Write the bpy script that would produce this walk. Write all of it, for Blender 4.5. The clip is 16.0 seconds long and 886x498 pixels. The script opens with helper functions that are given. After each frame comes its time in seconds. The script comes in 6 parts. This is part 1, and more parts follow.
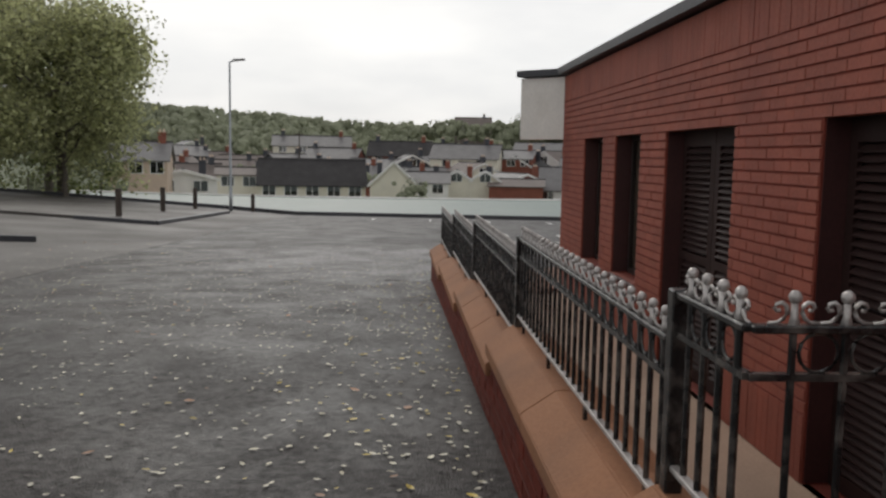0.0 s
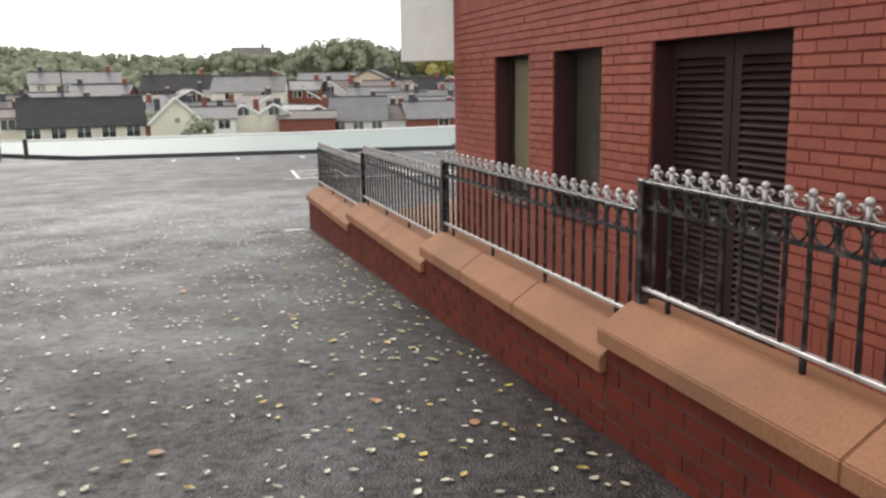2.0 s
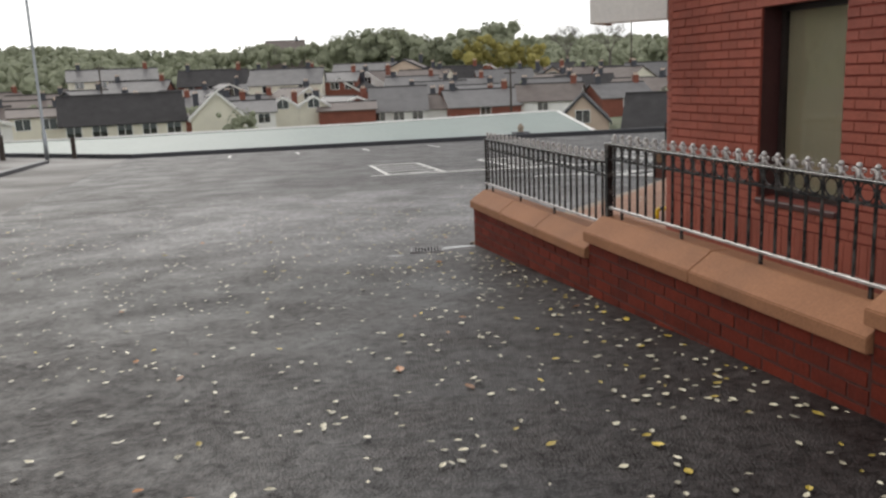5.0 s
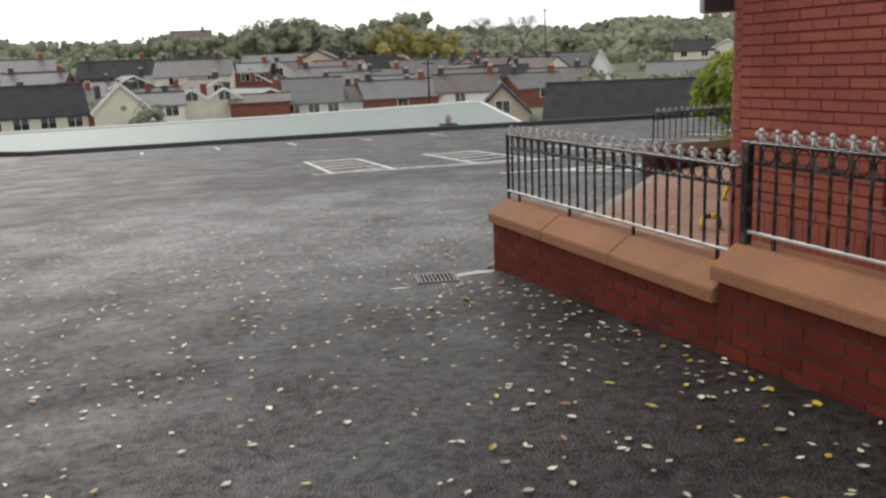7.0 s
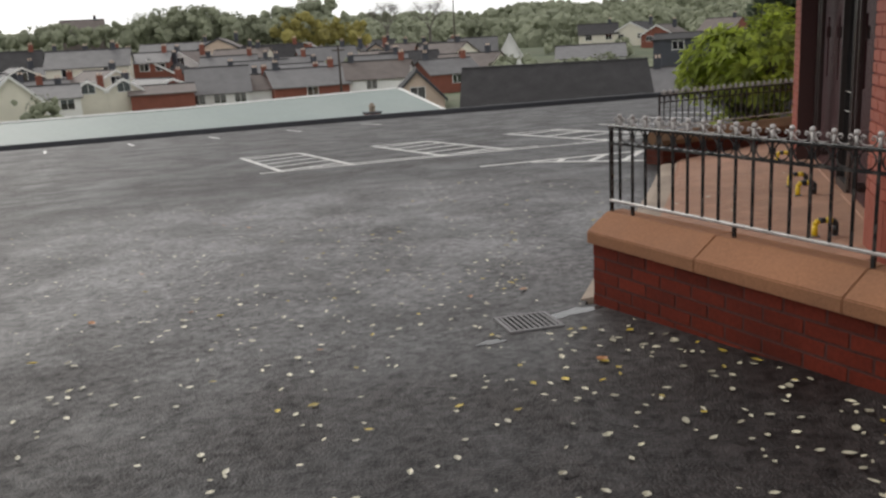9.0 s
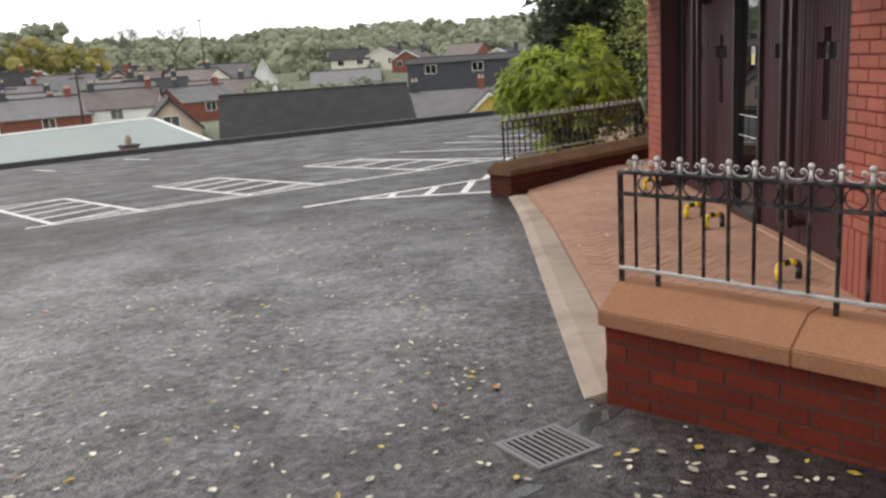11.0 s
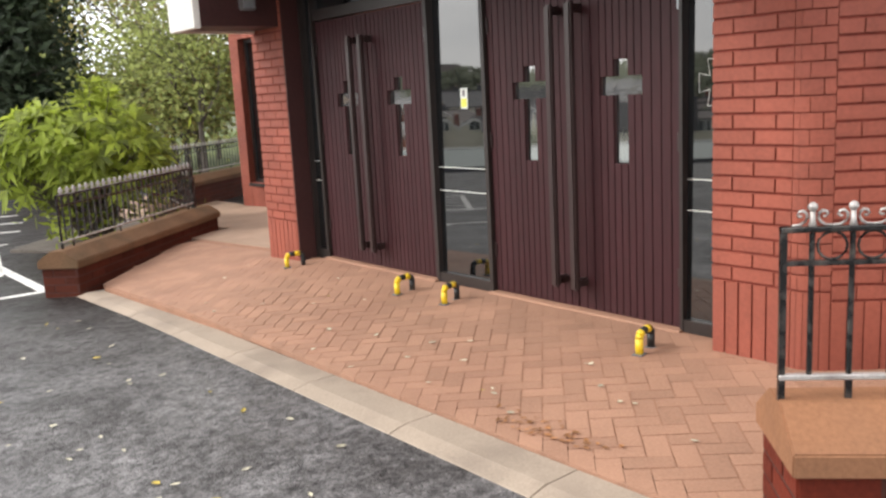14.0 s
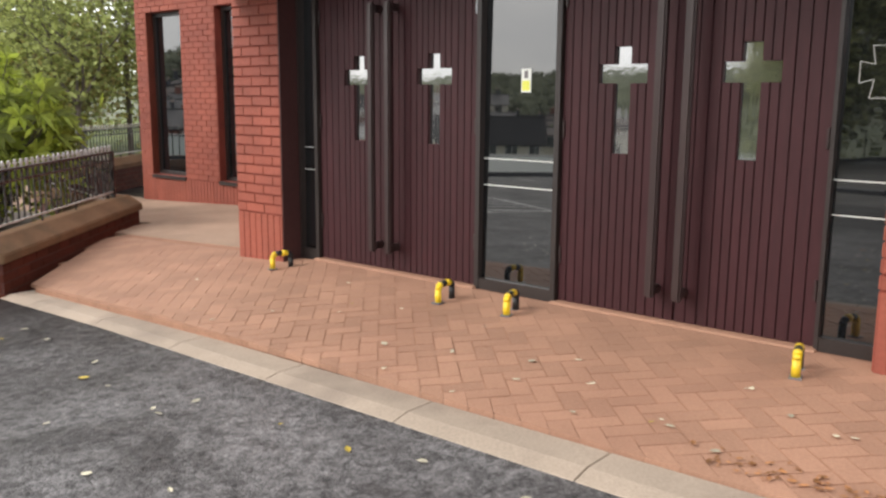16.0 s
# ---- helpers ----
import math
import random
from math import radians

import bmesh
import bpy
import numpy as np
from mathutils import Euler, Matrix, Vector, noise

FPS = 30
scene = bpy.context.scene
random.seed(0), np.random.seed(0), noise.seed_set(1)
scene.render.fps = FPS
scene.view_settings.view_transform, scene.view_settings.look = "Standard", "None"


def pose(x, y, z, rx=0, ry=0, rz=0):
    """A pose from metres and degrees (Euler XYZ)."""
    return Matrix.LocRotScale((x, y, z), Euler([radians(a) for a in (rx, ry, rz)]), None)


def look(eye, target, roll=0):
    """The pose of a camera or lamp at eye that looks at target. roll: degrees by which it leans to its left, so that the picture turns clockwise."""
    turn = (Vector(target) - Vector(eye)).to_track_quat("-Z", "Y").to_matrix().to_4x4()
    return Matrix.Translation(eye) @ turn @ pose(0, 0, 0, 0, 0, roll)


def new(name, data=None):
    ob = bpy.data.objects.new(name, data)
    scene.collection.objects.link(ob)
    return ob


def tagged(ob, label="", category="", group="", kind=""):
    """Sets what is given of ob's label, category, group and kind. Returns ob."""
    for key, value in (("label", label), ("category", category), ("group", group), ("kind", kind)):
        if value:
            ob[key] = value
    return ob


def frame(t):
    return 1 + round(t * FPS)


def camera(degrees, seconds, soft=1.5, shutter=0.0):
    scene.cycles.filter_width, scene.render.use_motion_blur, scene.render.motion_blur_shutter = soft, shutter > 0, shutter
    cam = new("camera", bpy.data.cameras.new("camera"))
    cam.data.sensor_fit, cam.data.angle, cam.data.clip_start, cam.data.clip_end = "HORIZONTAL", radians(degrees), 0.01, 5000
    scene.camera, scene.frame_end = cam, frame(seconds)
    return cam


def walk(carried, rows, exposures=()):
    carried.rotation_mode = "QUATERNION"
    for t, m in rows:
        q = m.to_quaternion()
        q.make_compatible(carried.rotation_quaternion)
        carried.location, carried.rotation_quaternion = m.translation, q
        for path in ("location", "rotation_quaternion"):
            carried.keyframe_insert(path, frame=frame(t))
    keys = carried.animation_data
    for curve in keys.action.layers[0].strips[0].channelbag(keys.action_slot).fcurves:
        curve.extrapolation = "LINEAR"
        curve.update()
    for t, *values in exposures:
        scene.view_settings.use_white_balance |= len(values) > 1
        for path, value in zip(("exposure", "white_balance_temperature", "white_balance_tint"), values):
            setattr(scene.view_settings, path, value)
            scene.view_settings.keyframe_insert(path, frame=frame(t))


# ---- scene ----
cam = camera(54.8, 16.0, 2.5)
PATH = [
    (0, (0.071, -2.897, 1.697), (0.183, -0.912, 1.481), 1.0),
    (0.5, (-0.276, -2.552, 1.676), (0.037, -0.593, 1.421), 1.1),
    (1, (-0.578, -2.143, 1.648), (-0.398, -0.174, 1.348), 1.2),
    (1.5, (-0.82, -1.722, 1.639), (-0.49, 0.22, 1.291), 0.1),
    (2, (-1.007, -1.256, 1.642), (-0.418, 0.618, 1.268), -0.9),
    (2.5, (-1.234, -0.804, 1.636), (-0.616, 1.059, 1.252), -2.2),
    (3, (-1.389, -0.323, 1.615), (-0.742, 1.534, 1.25), -2.6),
    (3.5, (-1.57, 0.185, 1.594), (-0.989, 2.071, 1.266), -3.1),
    (4, (-1.603, 0.731, 1.565), (-1.071, 2.634, 1.258), -3.0),
    (4.5, (-1.734, 1.201, 1.54), (-1.231, 3.1, 1.161), -2.3),
    (7, (-2.058, 3.644, 1.451), (-1.358, 5.469, 1.028), -2.5),
    (7.5, (-2.152, 4.198, 1.442), (-1.401, 5.999, 1.003), -2.0),
    (8, (-2.264, 4.576, 1.456), (-1.551, 6.403, 1.064), -3.9),
    (8.5, (-2.307, 5.261, 1.451), (-1.679, 7.131, 1.119), -3.5),
    (9, (-2.339, 5.639, 1.404), (-1.453, 7.372, 0.942), -3.3),
    (11.5, (-2.324, 7.947, 1.448), (-0.841, 9.226, 1.04), -3.0),
    (12, (-2.173, 8.496, 1.398), (-0.507, 9.536, 1.019), -1.4),
    (12.5, (-1.991, 8.939, 1.369), (-0.231, 9.821, 1.015), -0.7),
    (13, (-1.902, 9.362, 1.368), (-0.069, 9.957, 0.835), -1.8),
    (13.5, (-1.766, 9.74, 1.333), (0.14, 10.131, 0.871), -1.1),
    (14, (-1.66, 10.154, 1.326), (0.292, 10.397, 0.969), -3.1),
    (14.5, (-1.473, 10.52, 1.283), (0.523, 10.47, 1.167), -4.4),
    (14.8, (-1.393, 10.77, 1.266), (0.606, 10.727, 1.226), -3.4),
    (15, (-1.317, 10.913, 1.256), (0.679, 10.803, 1.208), -4.4),
    (15.5, (-1.157, 11.221, 1.215), (0.823, 11.006, 1.028), -2.9),
    (16, (-0.91, 11.544, 1.175), (1.055, 11.416, 0.828), 0.4),
]
EXPOSURES = [(0, -0.72), (1, -0.75), (1.5, -0.5), (2, 0.35), (3, 0.25), (3.5, 0.1), (4, -0.1), (4.5, -0.15), (7, -0.1), (8.0, 0.2), (8.5, -0.65), (9, -0.3), (11.5, 0.25), (12, 0.05), (12.5, 0.25), (13, 0.35), (13.5, 0.75), (14.5, 0.95), (15, 0.75), (16, 0.8)]
walk(cam, [(t, look(eye, target, roll)) for t, eye, target, roll in PATH], EXPOSURES)

# ---- world and light ----
world = bpy.data.worlds.new("overcast")
scene.world = world
world.use_nodes = True
wn, wl = world.node_tree.nodes, world.node_tree.links
bg = wn["Background"]
sky = wn.new("ShaderNodeTexSky")
sky.sky_type, sky.sun_disc = "NISHITA", False
sky.sun_elevation, sky.sun_rotation = radians(38), radians(-10)
wtc = wn.new("ShaderNodeTexCoord")
wmap = wn.new("ShaderNodeMapping")
wmap.inputs["Scale"].default_value = (1.0, 1.0, 3.2)
wnoise = wn.new("ShaderNodeTexNoise")
wnoise.inputs["Scale"].default_value, wnoise.inputs["Detail"].default_value = 1.7, 6
wramp = wn.new("ShaderNodeValToRGB")
wramp.color_ramp.elements[0].position, wramp.color_ramp.elements[0].color = 0.34, (6.6, 6.8, 7.2, 1)
wramp.color_ramp.elements[1].position, wramp.color_ramp.elements[1].color = 0.66, (11.7, 11.5, 11.2, 1)
wmix = wn.new("ShaderNodeMixRGB")
wmix.inputs[0].default_value = 0.93
wl.new(wtc.outputs["Generated"], wmap.inputs[0])
wl.new(wmap.outputs[0], wnoise.inputs[0])
wl.new(wnoise.outputs[0], wramp.inputs[0])
wl.new(sky.outputs[0], wmix.inputs[1])
wsep = wn.new("ShaderNodeSeparateXYZ")
wl.new(wtc.outputs["Generated"], wsep.inputs[0])
wgrad = wn.new("ShaderNodeMapRange")
wgrad.inputs["From Min"].default_value, wgrad.inputs["From Max"].default_value = 0.0, 0.9
wgrad.inputs["To Min"].default_value, wgrad.inputs["To Max"].default_value = 1.42, 0.85
wl.new(wsep.outputs[2], wgrad.inputs["Value"])
wscale = wn.new("ShaderNodeVectorMath")
wscale.operation = "SCALE"
wl.new(wmix.outputs[0], wscale.inputs[0])
wl.new(wgrad.outputs[0], wscale.inputs["Scale"])
wl.new(wramp.outputs[0], wmix.inputs[2])
wl.new(wscale.outputs[0], bg.inputs[0])
bg.inputs[1].default_value = 0.11
sun = new("sun", bpy.data.lights.new("sun", "SUN"))
sun.data.energy, sun.data.angle, sun.data.color = 1.4, radians(25), (1.0, 0.96, 0.9)
sun.matrix_world = look((-2.5, 14, 11), (0, 0, 0))


# ---- materials ----
def mat(name, color, rough=0.7, metal=0.0, vary=0.25, scale=6.0, fine=60.0, bump=0.2, dirt=None, dirt_scale=1.2, dirt_amount=0.5,
        spec=0.5, rough_vary=0.0, random_hue=0.0, stretch=(1, 1, 1), island=False, sheen_patches=None):
    """A procedural surface: a coarse and a fine noise on the colour, optional dirt, bump and random shade from piece to piece."""
    m = bpy.data.materials.new(name)
    m.use_nodes = True
    nd, ln = m.node_tree.nodes, m.node_tree.links
    b = nd["Principled BSDF"]
    tc = nd.new("ShaderNodeTexCoord")
    geo = nd.new("ShaderNodeNewGeometry")
    mp = nd.new("ShaderNodeMapping")
    mp.inputs["Scale"].default_value = stretch
    ln.new(geo.outputs["Position"], mp.inputs[0])
    n1 = nd.new("ShaderNodeTexNoise")
    n1.inputs["Scale"].default_value, n1.inputs["Detail"].default_value = scale, 5
    n2 = nd.new("ShaderNodeTexNoise")
    n2.inputs["Scale"].default_value, n2.inputs["Detail"].default_value = fine, 3
    ln.new(mp.outputs[0], n1.inputs[0])
    ln.new(mp.outputs[0], n2.inputs[0])
    add = nd.new("ShaderNodeMath")
    add.operation = "ADD"
    ln.new(n1.outputs[0], add.inputs[0])
    ln.new(n2.outputs[0], add.inputs[1])
    value = add.outputs[0]
    if random_hue:
        oi = nd.new("ShaderNodeObjectInfo")
        src = geo.outputs["Random Per Island"] if island else oi.outputs["Random"]
        mr = nd.new("ShaderNodeMath")
        mr.operation = "MULTIPLY_ADD"
        mr.inputs[1].default_value, mr.inputs[2].default_value = random_hue, -random_hue / 2
        ln.new(src, mr.inputs[0])
        ad2 = nd.new("ShaderNodeMath")
        ad2.operation = "ADD"
        ln.new(value, ad2.inputs[0])
        ln.new(mr.outputs[0], ad2.inputs[1])
        value = ad2.outputs[0]
    ramp = nd.new("ShaderNodeMapRange")
    ramp.inputs["From Min"].default_value, ramp.inputs["From Max"].default_value = 0.6, 1.4
    ramp.inputs["To Min"].default_value, ramp.inputs["To Max"].default_value = 1 - vary, 1 + vary
    ln.new(value, ramp.inputs["Value"])
    mul = nd.new("ShaderNodeVectorMath")
    mul.operation = "SCALE"
    mul.inputs[0].default_value = color
    ln.new(ramp.outputs[0], mul.inputs["Scale"])
    col = mul.outputs[0]
    if dirt:
        n3 = nd.new("ShaderNodeTexNoise")
        n3.inputs["Scale"].default_value, n3.inputs["Detail"].default_value = dirt_scale, 7
        ln.new(geo.outputs["Position"], n3.inputs[0])
        dr = nd.new("ShaderNodeMapRange")
        dr.inputs["From Min"].default_value, dr.inputs["From Max"].default_value = 0.48, 0.72
        dr.inputs["To Max"].default_value = dirt_amount
        ln.new(n3.outputs[0], dr.inputs["Value"])
        mx = nd.new("ShaderNodeMixRGB")
        ln.new(dr.outputs[0], mx.inputs[0])
        ln.new(col, mx.inputs[1])
        mx.inputs[2].default_value = (*dirt, 1)
        col = mx.outputs[0]
    ln.new(col, b.inputs["Base Color"])
    b.inputs["Roughness"].default_value, b.inputs["Metallic"].default_value = rough, metal
    b.inputs["Specular IOR Level"].default_value = spec
    if rough_vary:
        n4 = nd.new("ShaderNodeTexNoise")
        n4.inputs["Scale"].default_value, n4.inputs["Detail"].default_value = sheen_patches or 0.35, 6
        ln.new(geo.outputs["Position"], n4.inputs[0])
        rr = nd.new("ShaderNodeMapRange")
        rr.inputs["From Min"].default_value, rr.inputs["From Max"].default_value = 0.38, 0.62
        rr.inputs["To Min"].default_value, rr.inputs["To Max"].default_value = max(0.03, rough - rough_vary), rough + rough_vary * 0.5
        ln.new(n4.outputs[0], rr.inputs["Value"])
        ln.new(rr.outputs[0], b.inputs["Roughness"])
    if bump:
        bp = nd.new("ShaderNodeBump")
        bp.inputs["Strength"].default_value, bp.inputs["Distance"].default_value = bump, 0.01
        ln.new(n2.outputs[0], bp.inputs["Height"])
        ln.new(bp.outputs[0], b.inputs["Normal"])
    return m


def glass_mat(name, tint=(0.008, 0.009, 0.010), rough=0.03, ior=1.6):
    """Dark window glass: a glossy sheet over an unlit room."""
    m = bpy.data.materials.new(name)
    m.use_nodes = True
    nd, ln = m.node_tree.nodes, m.node_tree.links
    b = nd["Principled BSDF"]
    b.inputs["Base Color"].default_value = (*tint, 1)
    b.inputs["Roughness"].default_value = rough
    b.inputs["IOR"].default_value = ior
    no = nd.new("ShaderNodeTexNoise")
    no.inputs["Scale"].default_value = 2.5
    bp = nd.new("ShaderNodeBump")
    bp.inputs["Strength"].default_value, bp.inputs["Distance"].default_value = 0.010, 0.02
    ln.new(no.outputs[0], bp.inputs["Height"])
    ln.new(bp.outputs[0], b.inputs["Normal"])
    return m


def asphalt_mat(name, color, pale):
    """Wet asphalt: coarse aggregate, darker and paler patches, and a film of water that comes and goes."""
    m = bpy.data.materials.new(name)
    m.use_nodes = True
    nd, ln = m.node_tree.nodes, m.node_tree.links
    b = nd["Principled BSDF"]
    geo = nd.new("ShaderNodeNewGeometry")

    def tex(scale, detail, rough=0.55, warp=0.0):
        n = nd.new("ShaderNodeTexNoise")
        n.inputs["Scale"].default_value, n.inputs["Detail"].default_value = scale, detail
        n.inputs["Roughness"].default_value, n.inputs["Distortion"].default_value = rough, warp
        ln.new(geo.outputs["Position"], n.inputs[0])
        return n.outputs[0]

    def ranged(v, a, c, lo, hi):
        r = nd.new("ShaderNodeMapRange")
        for key, val in (("From Min", a), ("From Max", c), ("To Min", lo), ("To Max", hi)):
            r.inputs[key].default_value = val
        ln.new(v, r.inputs["Value"])
        return r.outputs[0]

    stone = nd.new("ShaderNodeTexVoronoi")
    stone.inputs["Scale"].default_value = 85
    ln.new(geo.outputs["Position"], stone.inputs["Vector"])
    wear = tex(0.55, 7, 0.65)
    clot = tex(15, 6, 0.75, 0.4)
    wet = tex(1.1, 9, 0.72)
    mix = nd.new("ShaderNodeMixRGB")
    mix.inputs[1].default_value, mix.inputs[2].default_value = (*color, 1), (*pale, 1)
    ln.new(ranged(wear, 0.42, 0.68, 0.0, 1.0), mix.inputs[0])
    # wet sheen before the doors, painted in as a paler base colour
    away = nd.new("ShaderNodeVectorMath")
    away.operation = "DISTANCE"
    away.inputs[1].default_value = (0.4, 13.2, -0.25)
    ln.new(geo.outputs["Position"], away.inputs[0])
    painted_sheen = nd.new("ShaderNodeMath")
    painted_sheen.operation = "MULTIPLY"
    ln.new(ranged(away.outputs["Value"], 2.2, 4.9, 1.0, 0.0), painted_sheen.inputs[0])
    ln.new(ranged(tex(1.0, 8, 0.62, 0.6), 0.36, 0.60, 0.25, 1.0), painted_sheen.inputs[1])
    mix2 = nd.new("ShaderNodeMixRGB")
    ln.new(painted_sheen.outputs[0], mix2.inputs[0])
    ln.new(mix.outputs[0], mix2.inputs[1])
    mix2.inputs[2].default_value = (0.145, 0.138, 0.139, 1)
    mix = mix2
    grain = nd.new("ShaderNodeVectorMath")
    grain.operation = "SCALE"
    ln.new(mix.outputs[0], grain.inputs[0])
    prod = nd.new("ShaderNodeMath")
    prod.operation = "MULTIPLY"
    ln.new(ranged(clot, 0.34, 0.66, 0.45, 1.6), prod.inputs[0])
    sep = nd.new("ShaderNodeSeparateColor")
    ln.new(stone.outputs["Color"], sep.inputs[0])
    ln.new(ranged(sep.outputs[0], 0, 1, 0.6, 1.5), prod.inputs[1])
    ln.new(prod.outputs[0], grain.inputs["Scale"])
    ln.new(grain.outputs[0], b.inputs["Base Color"])
    ln.new(ranged(wet, 0.34, 0.66, 0.40, 0.64), b.inputs["Roughness"])
    ln.new(ranged(clot, 0.36, 0.64, 0.10, 0.42), b.inputs["Specular IOR Level"])
    h = nd.new("ShaderNodeMath")
    h.operation = "ADD"
    ln.new(ranged(stone.outputs["Distance"], 0, 0.7, 1.0, 0.0), h.inputs[0])
    ln.new(clot, h.inputs[1])
    bp = nd.new("ShaderNodeBump")
    bp.inputs["Distance"].default_value = 0.006
    ln.new(ranged(wet, 0.40, 0.60, 0.25, 0.65), bp.inputs["Strength"])
    ln.new(h.outputs[0], bp.inputs["Height"])
    ln.new(bp.outputs[0], b.inputs["Normal"])
    return m


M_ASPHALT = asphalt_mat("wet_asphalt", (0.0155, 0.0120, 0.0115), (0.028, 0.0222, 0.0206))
M_TARMAC = mat("pale_tarmac", (0.060, 0.052, 0.046), 0.65, vary=0.3, scale=0.8, fine=70, bump=0.4, rough_vary=0.12)
M_BRICK = mat("red_painted_brick", (0.28, 0.072, 0.044), 0.72, vary=0.2, scale=3, fine=45, bump=0.3, dirt=(0.165, 0.036, 0.026),
              dirt_scale=0.9, dirt_amount=0.45, random_hue=0.35)
M_BRICKS = mat("red_painted_brickwork", (0.28, 0.072, 0.044), 0.72, vary=0.2, scale=3, fine=45, bump=0.3, dirt=(0.165, 0.036, 0.026),
               dirt_scale=0.9, dirt_amount=0.45, random_hue=0.35, island=True)
M_MORTAR = mat("shadowed_red_mortar", (0.19, 0.036, 0.022), 0.9, vary=0.3, bump=0.3)
M_MORTAR_G = mat("brown_mortar", (0.072, 0.025, 0.018), 0.95, vary=0.35, bump=0.4)
M_LOWBRICK = mat("dark_red_wall_brick", (0.125, 0.019, 0.009), 0.75, spec=0.2, vary=0.3, scale=4, fine=50, bump=0.35, dirt=(0.075, 0.015, 0.010),
                 dirt_scale=1.6, dirt_amount=0.6, random_hue=0.5)
M_COPING = mat("sandstone_coping", (0.29, 0.135, 0.070), 0.75, spec=0.22, vary=0.2, scale=2.5, fine=70, bump=0.25, dirt=(0.15, 0.085, 0.055),
               dirt_scale=1.4, dirt_amount=0.55)
M_COPING_D = mat("mossy_weathered_coping", (0.17, 0.095, 0.052), 0.8, spec=0.2, vary=0.3, scale=3, fine=60, bump=0.35, dirt=(0.085, 0.062, 0.036), dirt_scale=2.2, dirt_amount=0.7)
M_LOWBRICK_D = mat("weathered_brown_red_brick", (0.085, 0.020, 0.011), 0.8, spec=0.2, vary=0.3, scale=4, fine=50, bump=0.35, dirt=(0.05, 0.02, 0.013),
                   dirt_scale=2, dirt_amount=0.6, random_hue=0.5)
M_IRON = mat("black_iron_paint", (0.012, 0.011, 0.011), 0.27, vary=0.4, scale=8, fine=90, bump=0.15, dirt=(0.16, 0.14, 0.125), dirt_scale=16, dirt_amount=0.6)
M_SILVER = mat("silver_paint", (0.48, 0.45, 0.43), 0.38, metal=0.35, vary=0.25, scale=14, fine=120, bump=0.12, dirt=(0.2, 0.17, 0.15), dirt_scale=9)
M_PAVER = mat("terracotta_block_paver", (0.345, 0.188, 0.122), 0.75, vary=0.2, scale=2, fine=80, bump=0.35, dirt=(0.27, 0.13, 0.085),
              dirt_scale=0.8, dirt_amount=0.5, random_hue=0.45)
M_PAVERS = mat("terracotta_block_paving", (0.345, 0.188, 0.122), 0.75, vary=0.2, scale=2, fine=80, bump=0.35, dirt=(0.27, 0.13, 0.085),
               dirt_scale=0.8, dirt_amount=0.5, random_hue=0.45, island=True)
M_JOINT = mat("paver_joint_sand", (0.31, 0.165, 0.105), 0.95, vary=0.3, bump=0.4)
M_KERB = mat("concrete_kerb", (0.34, 0.27, 0.21), 0.8, vary=0.2, scale=2.2, fine=80, bump=0.3, dirt=(0.17, 0.13, 0.105), dirt_scale=2.3, dirt_amount=0.6)
M_WALK = mat("brown_walkway", (0.36, 0.245, 0.175), 0.75, vary=0.25, scale=1.3, fine=60, bump=0.3, dirt=(0.16, 0.1, 0.07), dirt_scale=1.1)
M_MAROON = mat("maroon_door_paint", (0.042, 0.0115, 0.014), 0.55, spec=0.3, vary=0.25, scale=3, fine=40, bump=0.12, stretch=(1, 1, 0.15), random_hue=0.25)
M_MAROON_D = mat("dark_maroon_paint", (0.050, 0.017, 0.016), 0.5, vary=0.25, scale=3, fine=40, bump=0.1)
M_HANDLE = mat("dark_stained_handle", (0.035, 0.020, 0.019), 0.35, vary=0.35, scale=5, fine=50, bump=0.12, stretch=(1, 1, 0.1))
M_WHITE = mat("white_fascia_paint", (0.74, 0.71, 0.66), 0.6, vary=0.1, scale=1.5, fine=30, bump=0.08, dirt=(0.5, 0.46, 0.4), dirt_scale=2.0, dirt_amount=0.5)
M_TRIM = mat("dark_grey_eaves_trim", (0.045, 0.045, 0.052), 0.5, vary=0.25, bump=0.1)
M_FRAME = mat("dark_brown_frame", (0.025, 0.018, 0.016), 0.45, vary=0.25, bump=0.1)
M_LOUVRE = mat("dark_brown_louvre", (0.030, 0.015, 0.0135), 0.6, spec=0.2, vary=0.3, scale=4, fine=40, bump=0.1)
M_GLASS = glass_mat("dark_window_glass", (0.006, 0.007, 0.008), 0.02, 2.1)
M_GLASS_T = glass_mat("mirrored_cross_glass", (0.02, 0.022, 0.022), 0.04, 3.8)
M_BLIND = mat("beige_blind", (0.30, 0.255, 0.165), 0.7, vary=0.2, scale=1.2, fine=60, bump=0.05)
M_BLIND_B = mat("brown_blind", (0.062, 0.047, 0.034), 0.7, vary=0.2, scale=1.2, fine=60, bump=0.05)
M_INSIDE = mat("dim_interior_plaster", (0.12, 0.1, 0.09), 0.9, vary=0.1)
M_LINE = mat("white_road_paint", (0.74, 0.72, 0.69), 0.6, vary=0.25, scale=5, fine=60, bump=0.3, dirt=(0.16, 0.15, 0.145), dirt_scale=7, dirt_amount=0.55)
M_YELLOW = mat("yellow_gloss_paint", (0.80, 0.55, 0.02), 0.4, vary=0.12, bump=0.05, dirt=(0.4, 0.28, 0.05), dirt_scale=20)
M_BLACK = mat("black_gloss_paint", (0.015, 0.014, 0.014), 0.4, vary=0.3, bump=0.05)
M_SLOT_SHADE = mat("painted_slot_shade", (0.006, 0.006, 0.006), 1.0, spec=0.0, bump=0.0)
M_GOLD = mat("brass_gold", (0.55, 0.42, 0.16), 0.35, metal=0.7, vary=0.2)
